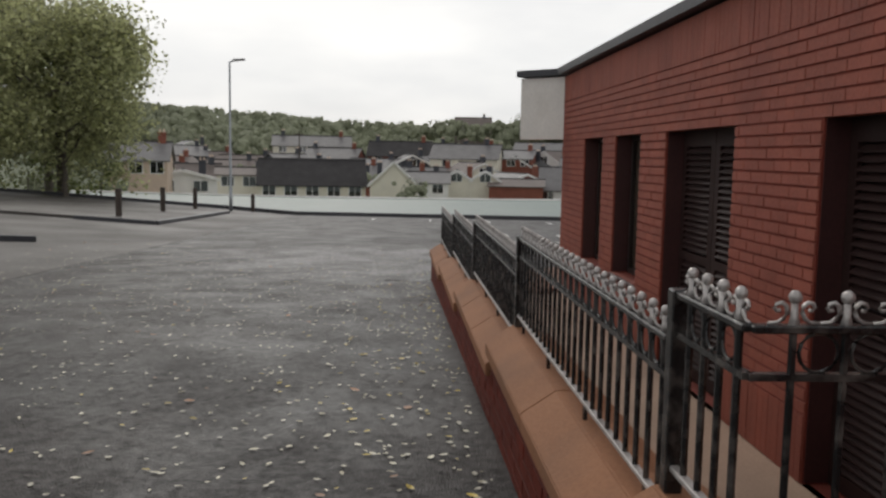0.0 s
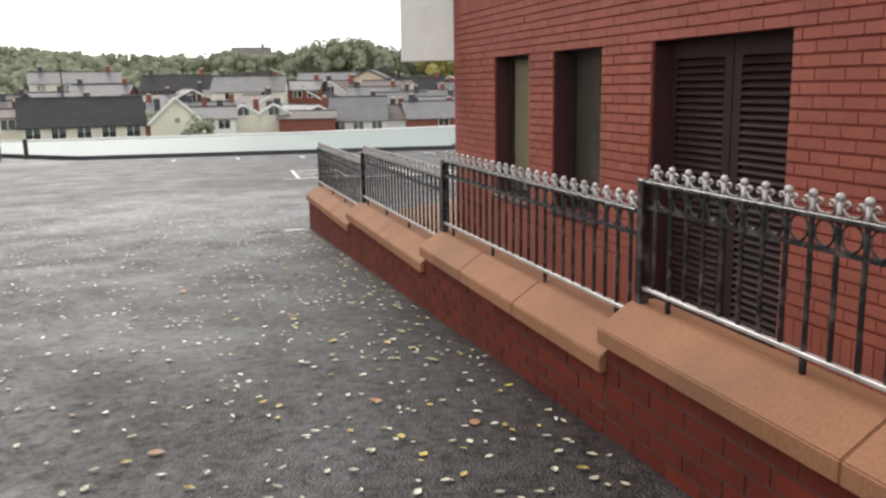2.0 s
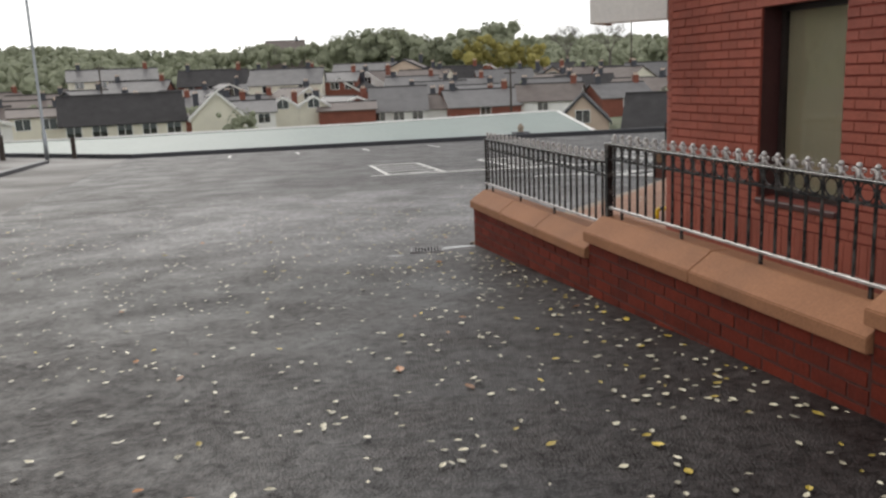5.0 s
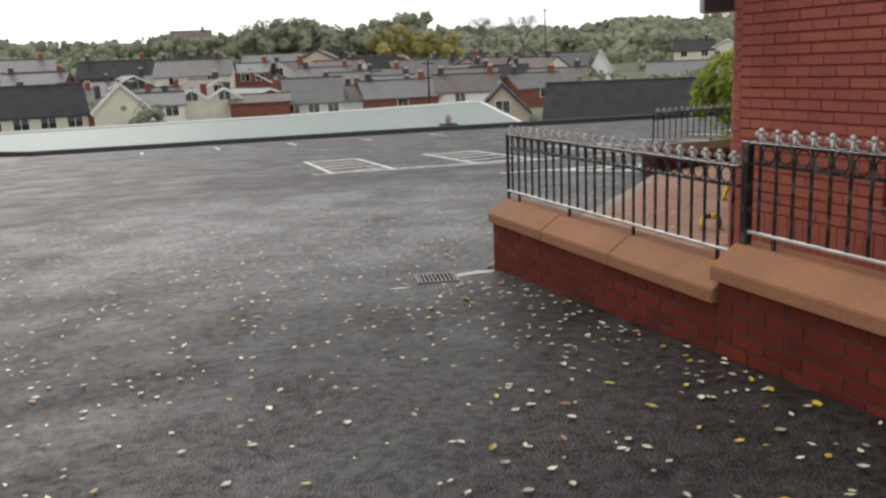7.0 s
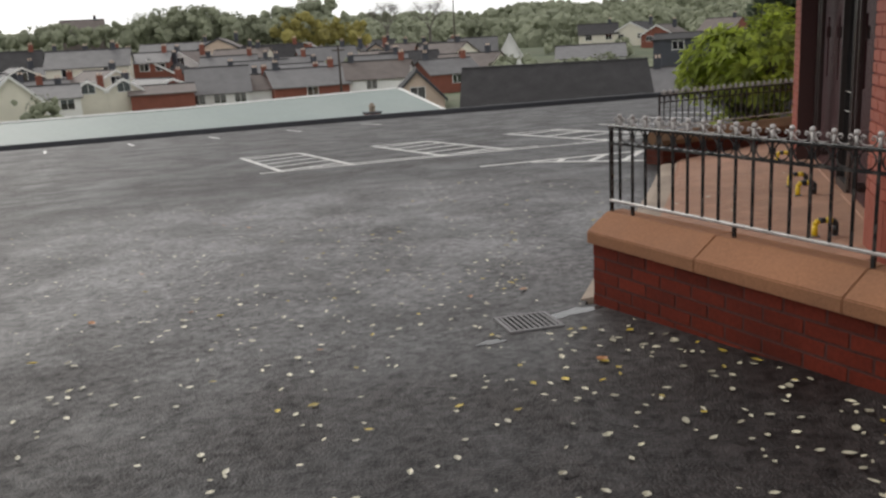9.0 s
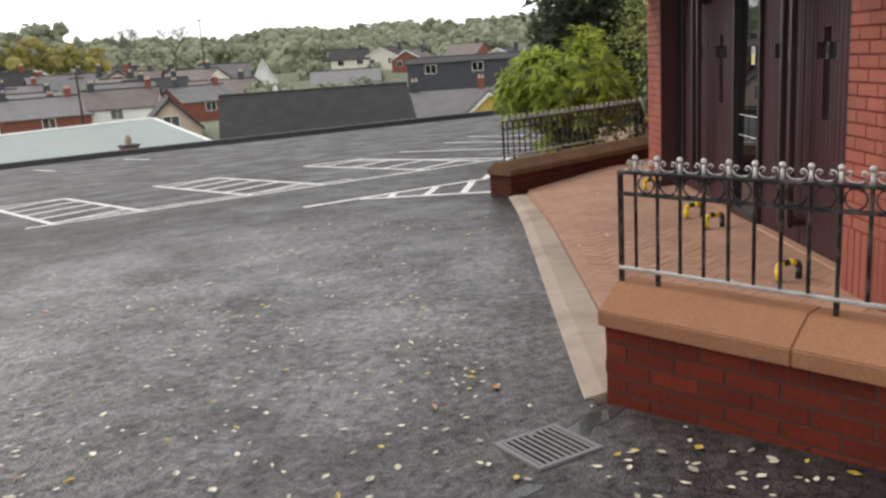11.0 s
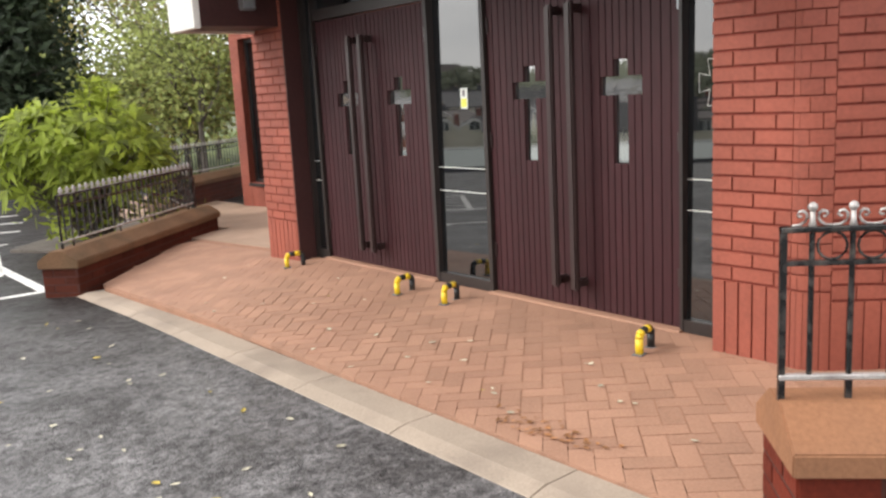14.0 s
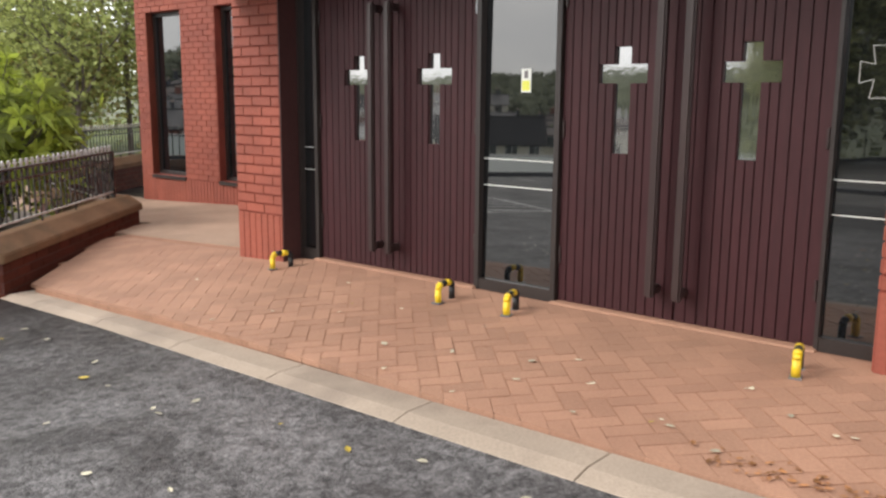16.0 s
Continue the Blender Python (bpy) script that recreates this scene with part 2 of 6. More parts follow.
M_PAPER = mat("white_notice", (0.75, 0.77, 0.72), 0.6, vary=0.05, bump=0.0)
M_NOTICE_Y = mat("yellow_notice", (0.72, 0.72, 0.12), 0.6, vary=0.05, bump=0.0)
M_GREY = mat("grey_plastic", (0.17, 0.16, 0.16), 0.5, vary=0.15)
M_STEEL = mat("galvanised_steel", (0.36, 0.38, 0.40), 0.45, metal=0.6, vary=0.2, scale=4)
M_POST = mat("weathered_timber_post", (0.06, 0.045, 0.036), 0.8, vary=0.35, scale=4, fine=40, bump=0.3)
M_GRASS = mat("autumn_grass", (0.10, 0.13, 0.028), 0.9, vary=0.45, scale=1.5, fine=25, bump=0.5)
M_LAND = mat("distant_fields", (0.13, 0.15, 0.09), 0.95, vary=0.4, scale=0.02, fine=0.2, bump=0.0, dirt=(0.12, 0.10, 0.07), dirt_scale=0.03)
# far foliage: haze of distance is lightened into the base colour
M_WOOD_HAZED = mat("haze_paled_foliage", (0.23, 0.245, 0.165), 0.95, vary=0.25, scale=0.12, fine=0.9, bump=0.0, random_hue=0.4, island=True)
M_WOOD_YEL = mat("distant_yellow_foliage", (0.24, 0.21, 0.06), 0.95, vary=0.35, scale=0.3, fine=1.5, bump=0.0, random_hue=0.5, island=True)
M_TWIG = mat("bare_twigs", (0.15, 0.135, 0.12), 0.95, vary=0.3, scale=2, bump=0.0)
M_BARK = mat("grey_bark", (0.12, 0.10, 0.085), 0.9, vary=0.4, scale=5, fine=40, bump=0.5)
M_SLATE = mat("grey_slate_roof", (0.165, 0.158, 0.158), 0.6, vary=0.25, scale=0.8, fine=9, bump=0.3, random_hue=0.5)
M_SLATE_D = mat("dark_slate_roof", (0.050, 0.047, 0.048), 0.75, spec=0.2, vary=0.3, scale=0.8, fine=9, bump=0.3, random_hue=0.4)
M_ROOF_B = mat("brown_tile_roof", (0.15, 0.122, 0.11), 0.7, vary=0.25, scale=0.8, fine=9, bump=0.3, random_hue=0.5)
M_GREENROOF = mat("pale_green_sheet_roof", (0.26, 0.305, 0.285), 0.55, vary=0.1, scale=0.25, fine=4, bump=0.05, dirt=(0.33, 0.35, 0.33), dirt_scale=0.12)
M_CREAM = mat("cream_render", (0.72, 0.68, 0.57), 0.85, vary=0.1, scale=0.8, fine=10, bump=0.1)
M_RENDER = mat("white_render", (0.78, 0.77, 0.74), 0.85, vary=0.1, scale=0.8, fine=10, bump=0.1)
M_PEACH = mat("peach_render", (0.60, 0.47, 0.37), 0.85, vary=0.1, scale=0.8, fine=10, bump=0.1)
M_YELLOWR = mat("yellow_render", (0.60, 0.42, 0.09), 0.85, vary=0.1, scale=0.8, fine=10, bump=0.1)
M_REDR = mat("red_brick_house_wall", (0.22, 0.075, 0.05), 0.85, vary=0.2, scale=0.8, fine=10, bump=0.2)
M_GREYR = mat("dark_slate_hung_wall", (0.055, 0.058, 0.07), 0.7, vary=0.2, scale=0.8, fine=6, bump=0.2)


def leaf_mat(name, color, vary=0.5, hue=0.9):
    m = mat(name, color, 0.55, vary=vary, scale=1.2, fine=20, bump=0.0, random_hue=hue, island=True)
    nd, ln = m.node_tree.nodes, m.node_tree.links
    b = nd["Principled BSDF"]
    tr = nd.new("ShaderNodeBsdfTranslucent")
    mix = nd.new("ShaderNodeMixShader")
    mix.inputs[0].default_value = 0.58
    src = b.inputs["Base Color"].links[0].from_socket
    ln.new(src, tr.inputs["Color"])
    ln.new(b.outputs[0], mix.inputs[1])
    ln.new(tr.outputs[0], mix.inputs[2])
    ln.new(mix.outputs[0], nd["Material Output"].inputs["Surface"])
    return m


M_LEAF_BIRCH = leaf_mat("birch_leaf", (0.42, 0.43, 0.23))
M_LEAF_SHRUB = leaf_mat("shrub_leaf", (0.30, 0.36, 0.055))
M_LEAF_CON = leaf_mat("conifer_needle", (0.075, 0.10, 0.062))
M_LEAF_AUT = leaf_mat("autumn_leaf", (0.36, 0.31, 0.12))
M_LEAF_GRN = leaf_mat("green_tree_leaf", (0.34, 0.38, 0.13))
M_LEAF_HEDGE = leaf_mat("hedge_leaf", (0.14, 0.17, 0.05))
M_LITTER_P = mat("pale_wet_leaf", (0.50, 0.46, 0.34), 0.4, vary=0.4, bump=0.0, random_hue=0.9, island=True)
M_LITTER_Y = mat("yellow_fallen_leaf", (0.46, 0.34, 0.05), 0.45, vary=0.4, bump=0.0, random_hue=0.9, island=True)
M_LITTER_B = mat("brown_fallen_leaf", (0.33, 0.15, 0.06), 0.5, vary=0.4, bump=0.0, random_hue=0.9, island=True)


# ---- mesh building ----
class Build:
    """Collects vertices and faces of one mesh."""

    def __init__(self):
        self.v, self.f = [], []

    def hexa(self, pts):
        k = len(self.v)
        self.v += [tuple(p) for p in pts]
        self.f += [(k, k + 3, k + 2, k + 1), (k + 4, k + 5, k + 6, k + 7), (k, k + 1, k + 5, k + 4), (k + 1, k + 2, k + 6, k + 5),
                   (k + 2, k + 3, k + 7, k + 6), (k + 3, k, k + 4, k + 7)]
        return self

    def box(self, x0, x1, y0, y1, z0, z1):
        return self.hexa([(x0, y0, z0), (x1, y0, z0), (x1, y1, z0), (x0, y1, z0), (x0, y0, z1), (x1, y0, z1), (x1, y1, z1), (x0, y1, z1)])

    def prism(self, poly, z0, z1):
        """An upright prism over a plan outline (counter-clockwise); z0 and z1 may be functions of x, y."""
        k, n = len(self.v), len(poly)
        lo = z0 if callable(z0) else (lambda x, y: z0)
        hi = z1 if callable(z1) else (lambda x, y: z1)
        self.v += [(x, y, lo(x, y)) for x, y in poly] + [(x, y, hi(x, y)) for x, y in poly]
        self.f += [tuple(k + i for i in reversed(range(n))), tuple(k + n + i for i in range(n))]
        self.f += [(k + i, k + (i + 1) % n, k + n + (i + 1) % n, k + n + i) for i in range(n)]
        return self

    def tube(self, pts, r, sides=6, caps=True):
        pts = [Vector(p) for p in pts]
        k = len(self.v)
        for i, p in enumerate(pts):
            d = (pts[min(i + 1, len(pts) - 1)] - pts[max(i - 1, 0)]).normalized()
            a = d.cross(Vector((0, 0, 1)) if abs(d.z) < 0.9 else Vector((1, 0, 0))).normalized()
            b = d.cross(a)
            rr = r[i] if isinstance(r, (list, tuple)) else r
            for j in range(sides):
                t = 2 * math.pi * (j + 0.5) / sides
                self.v.append(tuple(p + a * math.cos(t) * rr + b * math.sin(t) * rr))
        for i in range(len(pts) - 1):
            for j in range(sides):
                q, w = k + i * sides, (j + 1) % sides
                self.f.append((q + j, q + w, q + sides + w, q + sides + j))
        if caps:
            e = k + (len(pts) - 1) * sides
            self.f += [tuple(k + j for j in reversed(range(sides))), tuple(e + j for j in range(sides))]
        return self

    def ball(self, c, r, seg=8, rings=5):
        k = len(self.v)
        c = Vector(c)
        self.v.append(tuple(c + Vector((0, 0, -r))))
        for i in range(1, rings):
            a = -math.pi / 2 + math.pi * i / rings
            for j in range(seg):
                t = 2 * math.pi * j / seg
                self.v.append(tuple(c + Vector((math.cos(t) * math.cos(a), math.sin(t) * math.cos(a), math.sin(a))) * r))
        self.v.append(tuple(c + Vector((0, 0, r))))
        top = len(self.v) - 1
        for j in range(seg):
            w = (j + 1) % seg
            self.f.append((k, k + 1 + w, k + 1 + j))
            self.f.append((top, top - seg + j, top - seg + w))
            for i in range(rings - 2):
                q = k + 1 + i * seg
                self.f.append((q + j, q + w, q + seg + w, q + seg + j))
        return self

    def place(self, m):
        self.v = [tuple(m @ Vector(p)) for p in self.v]
        return self

    def mesh(self, name, material, smooth=False):
        me = bpy.data.meshes.new(name)
        me.from_pydata(self.v, [], self.f)
        me.materials.append(material)
        if smooth:
            me.polygons.foreach_set("use_smooth", [True] * len(me.polygons))
        me.update()
        return me


def part(name, b, material, parent=None, label="", smooth=False):
    """One mesh object from a Build or a mesh, under a thing or a part."""
    ob = new(name, b.mesh(name, material, smooth) if isinstance(b, Build) else b)
    if parent is not None:
        ob.parent = parent
    if label:
        ob["label"] = label
    return ob


def empty(name, label, category, group="", kind="", at=(0, 0, 0)):
    e = new(name)
    e.empty_display_size = 0.1
    e.location = at
    return tagged(e, label, category, group, kind)


def bevelled(b, width, segments=1):
    """The Build with all sharp edges rounded off."""
    bm = bmesh.new()
    vs = [bm.verts.new(p) for p in b.v]
    for f in b.f:
        bm.faces.new([vs[i] for i in f])
    bmesh.ops.recalc_face_normals(bm, faces=bm.faces)
    bm.normal_update()
    es = [e for e in bm.edges if len(e.link_faces) == 2 and e.calc_face_angle(0) > 0.5]
    bmesh.ops.bevel(bm, geom=es, offset=width, segments=segments, affect="EDGES")
    out = Build()
    bm.verts.index_update()
    out.v = [tuple(v.co) for v in bm.verts]
    out.f = [tuple(v.index for v in f.verts) for f in bm.faces]
    bm.free()
    return out


# ---- the plan ----
A = Vector((3.09, 9.416, 0))               # foot of the entrance screen
U = Vector((0.6937, 0.7202, 0))            # along the entrance screen
N = Vector((0.7202, -0.6937, 0))           # into the building
FACE_X = 2.38                              # side wall of the building
WALL_X = 0.60                              # road face of the low wall
PANEL = 2.6
FLOOR_Z = -0.115                           # walkway between low wall and building
EAVE_Z = 2.82


def E(s, d, z=0.0):
    """s metres along the entrance screen, d metres out of it."""
    p = A + U * s - N * d
    return (p.x, p.y, z)


def sd(x, y):
    q = Vector((x, y, 0)) - A
    return q.dot(U), -q.dot(N)


def ground_z(x, y):
    return 0.295 - 0.0425 * y + 0.06 * max(0.0, -6 - x)


KERB_D = 1.94


def paving_z(x, y):
    s, d = sd(x, y)
    s = max(-2.2, min(12, s))
    z0 = -0.045 - 0.045 * max(0.0, s - 3.6)
    z0 = max(z0, -0.35)
    z1 = -0.135 - 0.0306 * s
    k = max(0.0, min(1.0, d / KERB_D))
    return z0 * (1 - k) + z1 * k


def ent(s0, s1, d0, d1, z0, z1):
    """A box in the entrance screen's own directions."""
    return Build().hexa([E(s0, d0, z0), E(s0, d1, z0), E(s1, d1, z0), E(s1, d0, z0), E(s0, d0, z1), E(s0, d1, z1), E(s1, d1, z1), E(s1, d0, z1)])


# ---- ground and car park ----
EDGE = [(-70, 52), (-23, 47.5), (-9.5, 45.5), (-6.8, 44.2), (-5.0, 42.0), (10.5, 37.6), (22, 32.2), (34, 25.5), (60, 10)]


def edge_y(x):
    for (x0, y0), (x1, y1) in zip(EDGE, EDGE[1:]):
        if x0 <= x <= x1:
            return y0 + (y1 - y0) * (x - x0) / (x1 - x0)
    return 52 if x < -70 else 10


def land_z(x, y):
    """The land around: under the car park, down into the valley, up the far hills."""
    e = edge_y(x)
    if y < e + 1:
        return ground_z(max(x, -60), max(y, -40)) - (1.6 if 0.9 < x < 30 else 0.35)
    far = y - e
    r = math.hypot(x, y)
    z = ground_z(x, e) - 0.35 - 5.2 * min(1, far / 14) ** 1.2
    z += 14 * max(0, min(1, (r - 130) / 330)) ** 1.1 + 16 * max(0, min(1, (r - 420) / 500))
    return z + 1.5 * noise.noise(Vector((x * 0.012, y * 0.012, 0))) * min(1, far / 60)


def heightfield(xs, ys, zf):
    b = Build()
    for y in ys:
        for x in xs:
            b.v.append((x, y, zf(x, y)))
    n = len(xs)
    for j in range(len(ys) - 1):
        for i in range(n - 1):
            k = j * n + i
            b.f.append((k, k + 1, k + n + 1, k + n))
    return b


gx = [-1500, -1000, -700, -500, -350, -250, -180, -130, -100, -80] + list(range(-60, 130, 4)) + [140, 170, 210, 260, 330, 420, 560, 750, 1000, 1500]
gy = [-1200, -500, -200, -90] + list(range(-45, 130, 4)) + list(range(135, 320, 12)) + list(range(330, 1000, 40)) + [1100, 1400, 1900]
land = part("ground", heightfield(gx, gy, land_z), M_LAND, smooth=True)
tagged(land, "rolling green and brown land falling to a valley", "ground", kind="structure")

lot = Build()
outline = [(-5.2, -40), (2.36, -40), (2.36, -1.40), (0.8, -1.40), (0.8, 9.40), E(-1.70, 1.90)[:2], E(0.0, 1.85)[:2], E(3.6, 1.72)[:2], E(4.9, 1.72)[:2], (5.75, 14.6), (8.6, 14.55), (12, 14.9), (45, 9.9), (45, edge_y(45)), (34, edge_y(34)), (22, edge_y(22)), (10.5, 37.6), (-5, 42), (-5.2, edge_y(-5.2))]
lot.prism(outline, lambda x, y: ground_z(x, y) - 0.3, ground_z)
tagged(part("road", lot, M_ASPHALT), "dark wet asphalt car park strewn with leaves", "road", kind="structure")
lane = Build()
for x0, x1 in ((-60, -35), (-35, -20), (-20, -12), (-12, -6), (-6, -5.2)):
    ys = [-40, 0, 20, 35]
    for y0, y1 in zip(ys, ys[1:]):
        lane.prism([(x0, y0), (x1, y0), (x1, y1), (x0, y1)], lambda x, y: ground_z(x, y) - 0.3, lambda x, y: ground_z(x, y) + 0.004)
    lane.prism([(x0, 35), (x1, 35), (x1, edge_y(x1)), (x0, edge_y(x0))], lambda x, y: ground_z(x, y) - 0.3, lambda x, y: ground_z(x, y) + 0.004)
tagged(part("road_lane", lane, M_TARMAC), "paler worn tarmac of the adjoining lane", "road", kind="structure")

# dark kerb along the far edge of the car park
for i, ((x0, y0), (x1, y1)) in enumerate(zip(EDGE, EDGE[1:])):
    if x0 < -60 or x1 > 50:
        continue
    b = Build().prism([(x0, y0), (x1, y1), (x1 + 0.05, y1 + 0.32), (x0 + 0.05, y0 + 0.32)], lambda x, y: ground_z(x, y) - 0.3, lambda x, y: ground_z(x, y) + 0.19)
    tagged(part("edge_kerb", bevelled(b, 0.03), M_TRIM), "dark low kerb along the car park edge", "kerb", "edge kerbs", "structure")


# ---- paving before the doors ----
def plan_strip(b, s0, s1, d0, d1, top, drop=0.2, step=0.5):
    n = max(1, int((s1 - s0) / step))
    for i in range(n):
        a0, a1 = s0 + (s1 - s0) * i / n, s0 + (s1 - s0) * (i + 1) / n
        poly = [E(a0, d1)[:2], E(a0, d0)[:2], E(a1, d0)[:2], E(a1, d1)[:2]]
        b.prism(poly, lambda x, y: top(x, y) - drop, top)
    return b


bed = Build()
for d0, d1, send in ((-0.05, 0.55, 6.6), (0.55, 1.0, 5.9), (1.0, 1.35, 5.35), (1.35, 1.52, 5.2)):
    plan_strip(bed, -1.62, send, d0, d1, lambda x, y: paving_z(x, y) - 0.0035)
pave = part("pavement", bed, M_JOINT)
tagged(pave, "terracotta block paving laid in herringbone before the doors", "paving", kind="structure")

path_bed = Build()
for d0, d1 in ((-2.6, -1.4), (-1.4, -0.75)):
    plan_strip(path_bed, 4.45, 14.0, d0, d1, paving_z)
plan_strip(path_bed, 4.45, 7.3, -0.75, -0.05, paving_z)
tagged(part("pavement_path", path_bed, M_WALK), "worn brown path running along the building", "path", kind="structure")
walk_b = Build().box(0.94, FACE_X + 0.05, -1.2, 9.7, FLOOR_Z - 0.2, FLOOR_Z)
tagged(part("walkway", walk_b, M_WALK), "brown paved walkway behind the low wall", "path", kind="structure")

# kerb stones
KLEN = 0.92
for i in range(8):
    s0 = -1.60 + i * KLEN
    s_end = min(s0 + KLEN, 5.30)
    wide = lambda s: max(0.0, 3.6 - s) * 0.036
    b = Build()
    zf = lambda s, d: -0.135 - 0.0306 * s
    prof = [(1.49, -0.30), (1.49, 0.0), (1.66, 0.0), (1.745, -0.020), (1.785, -0.065), (1.79, -0.30)]
    k = len(b.v)
    for s in (s0 + 0.004, s_end - 0.004):
        for d, dz in prof:
            b.v.append(E(s, d + wide(s), zf(s, d) + dz))
    m = len(prof)
    b.f += [tuple(range(m)), tuple(range(2 * m - 1, m - 1, -1))] + [(j, j + m, (j + 1) % m + m, (j + 1) % m) for j in range(m)]
    tagged(part("kerb_stone", b, M_KERB), "pale concrete kerb stone with a rounded worn edge", "kerb", "kerb stones by the doors")


# ---- bricks ----
BL, BH, JT = 0.225, 0.075, 0.010
_brick = {}


def brick_mesh(l, h, t, material, joint=0.004):
    """One brick, origin at its lower outer left corner: x along the wall, y into it."""
    key = (round(l, 3), round(h, 3), t, material.name)
    if key not in _brick:
        e = 0.004
        b = Build().hexa([(e, 0, e), (l - e, 0, e), (l, t, 0), (0, t, 0), (e, 0, h - e), (l - e, 0, h - e), (l, t, h), (0, t, h)])
        _brick[key] = b.mesh("brick", material)
    return _brick[key]


def brick_field(parent, p0, direction, length, z0, z1, openings, singles, material_one, material_all, proud=0.009, upright=(), joint=0.007, vert=1.0):
    """Stretcher-bond bricks on a wall face. p0: foot of the face, direction: along it, with the outside on its right.
    singles: the stretch (a0, a1, za, zb) whose bricks are pieces of their own."""
    direction = Vector(direction).normalized()
    ang = math.atan2(direction.y, direction.x)
    out = Vector((direction.y, -direction.x, 0))
    rest = Build()
    count = 0
    course = 0
    z = z0
    rows = []
    while z < z1 - 0.02:
        h = BH
        tall = [u for u in upright if u[0] - 0.01 <= z < u[0] + 0.02]
        if tall:
            h = tall[0][1]
        rows.append((z, h, bool(tall)))
        z += h
    for z, h, soldier in rows:
        step = BH if soldier else BL
        a = -(step / 2 if (course % 2 and not soldier) else 0)
        course += 1
        while a < length - 0.01:
            a0, a1 = max(0, a), min(length, a + step)
            a += step
            spans = [(a0, a1)]
            for o0, o1, q0, q1 in openings:
                if z + h * 0.5 > q0 and z + h * 0.5 < q1:
                    cut = []
                    for s0, s1 in spans:
                        if s1 <= o0 or s0 >= o1:
                            cut.append((s0, s1))
                        else:
                            if s0 < o0:
                                cut.append((s0, o0))
                            if s1 > o1:
                                cut.append((o1, s1))
                    spans = cut
            for s0, s1 in spans:
                if s1 - s0 < 0.025:
                    continue
                jl = joint * vert
                l, hh = s1 - s0 - jl, min(h, z1 - z) - joint
                shift = random.uniform(-0.0015, 0.0015)
                base = Vector(p0) + direction * (s0 + jl / 2) + out * (proud + shift)
                m = Matrix.Translation((base.x, base.y, z + joint / 2)) @ Matrix.Rotation(ang, 4, "Z")
                mid = (s0 + s1) / 2
                if singles and singles[0] <= mid <= singles[1] and singles[2] <= z <= singles[3] and count < 300:
                    ob = new("brick", brick_mesh(l, hh, 0.05, material_one))
                    ob.parent = parent
                    ob.matrix_basis = m
                    count += 1
                else:
                    e = 0.003
                    pts = [(e, 0, e), (l - e, 0, e), (l, 0.05, 0), (0, 0.05, 0), (e, 0, hh - e), (l - e, 0, hh - e), (l, 0.05, hh), (0, 0.05, hh)]
                    rest.hexa([m @ Vector(p) for p in pts])
    if rest.v:
        tagged(part("brickwork", rest, material_all, parent), kind="stuff")


# ---- the building ----
def wall_blocks(b, length, thick, z0, z1, openings, put):
    """A wall with openings through it, from upright blocks."""
    cuts = sorted({0.0, length, *[o[0] for o in openings], *[o[1] for o in openings]})
    for a0, a1 in zip(cuts, cuts[1:]):
        hole = [o for o in openings if o[0] <= (a0 + a1) / 2 <= o[1]]
        spans = [(z0, z1)]
        if hole:
            spans = [(z0, hole[0][2]), (hole[0][3], z1)]
        for q0, q1 in spans:
            if q1 - q0 > 0.01:
                b.hexa([put(a0, 0, q0), put(a0, thick, q0), put(a1, thick, q0), put(a1, 0, q0),
                        put(a0, 0, q1), put(a0, thick, q1), put(a1, thick, q1), put(a1, 0, q1)])


# side wall: along from its corner (y 8.95) towards negative y
CORNER_Y = 8.86
SIDE_LEN = 16.0
side_open = [(CORNER_Y - 7.54, CORNER_Y - 6.62, 0.47, 1.95), (CORNER_Y - 6.05, CORNER_Y - 5.12, 0.50, 1.95),
             (CORNER_Y - 4.35, CORNER_Y - 2.86, FLOOR_Z, 1.95), (CORNER_Y - 1.65, CORNER_Y - 0.16, FLOOR_Z, 1.95)]
core = Build()
wall_blocks(core, SIDE_LEN, 0.30, FLOOR_Z - 0.2, EAVE_Z, side_open, lambda a, t, z: (FACE_X + t, CORNER_Y - a, z))
side = part("wall_side", core, M_MORTAR)
tagged(side, "long red painted brick side wall with recessed windows", "wall", kind="structure")

# entrance pier at the rounded corner
pier_s0, pier_s1 = -0.74, -0.315
PIER_D = 0.19
core = Build().hexa([E(pier_s0, PIER_D, -0.3), E(pier_s0, -0.15, -0.3), E(pier_s1, -0.15, -0.3), E(pier_s1, PIER_D, -0.3),
                     E(pier_s0, PIER_D, EAVE_Z), E(pier_s0, -0.15, EAVE_Z), E(pier_s1, -0.15, EAVE_Z), E(pier_s1, PIER_D, EAVE_Z)])
pier_r = part("wall_corner", core, M_MORTAR)
tagged(pier_r, "red painted brick corner pier with a rounded edge", "wall", kind="structure")
pier_l_s0, pier_l_s1 = 3.885, 4.44
core = Build().hexa([E(pier_l_s0, PIER_D, -0.4), E(pier_l_s0, -0.6, -0.4), E(pier_l_s1, -0.6, -0.4), E(pier_l_s1, PIER_D, -0.4),
                     E(pier_l_s0, PIER_D, 2.45), E(pier_l_s0, -0.6, 2.45), E(pier_l_s1, -0.6, 2.45), E(pier_l_s1, PIER_D, 2.45)])
pier_l = part("wall_pier", core, M_MORTAR)
tagged(pier_l, "slim red brick pier at the far side of the doors", "wall", kind="structure")

# rounded corner: stacked curved bricks between pier and side wall
corner_pt = Vector((FACE_X, CORNER_Y, 0))


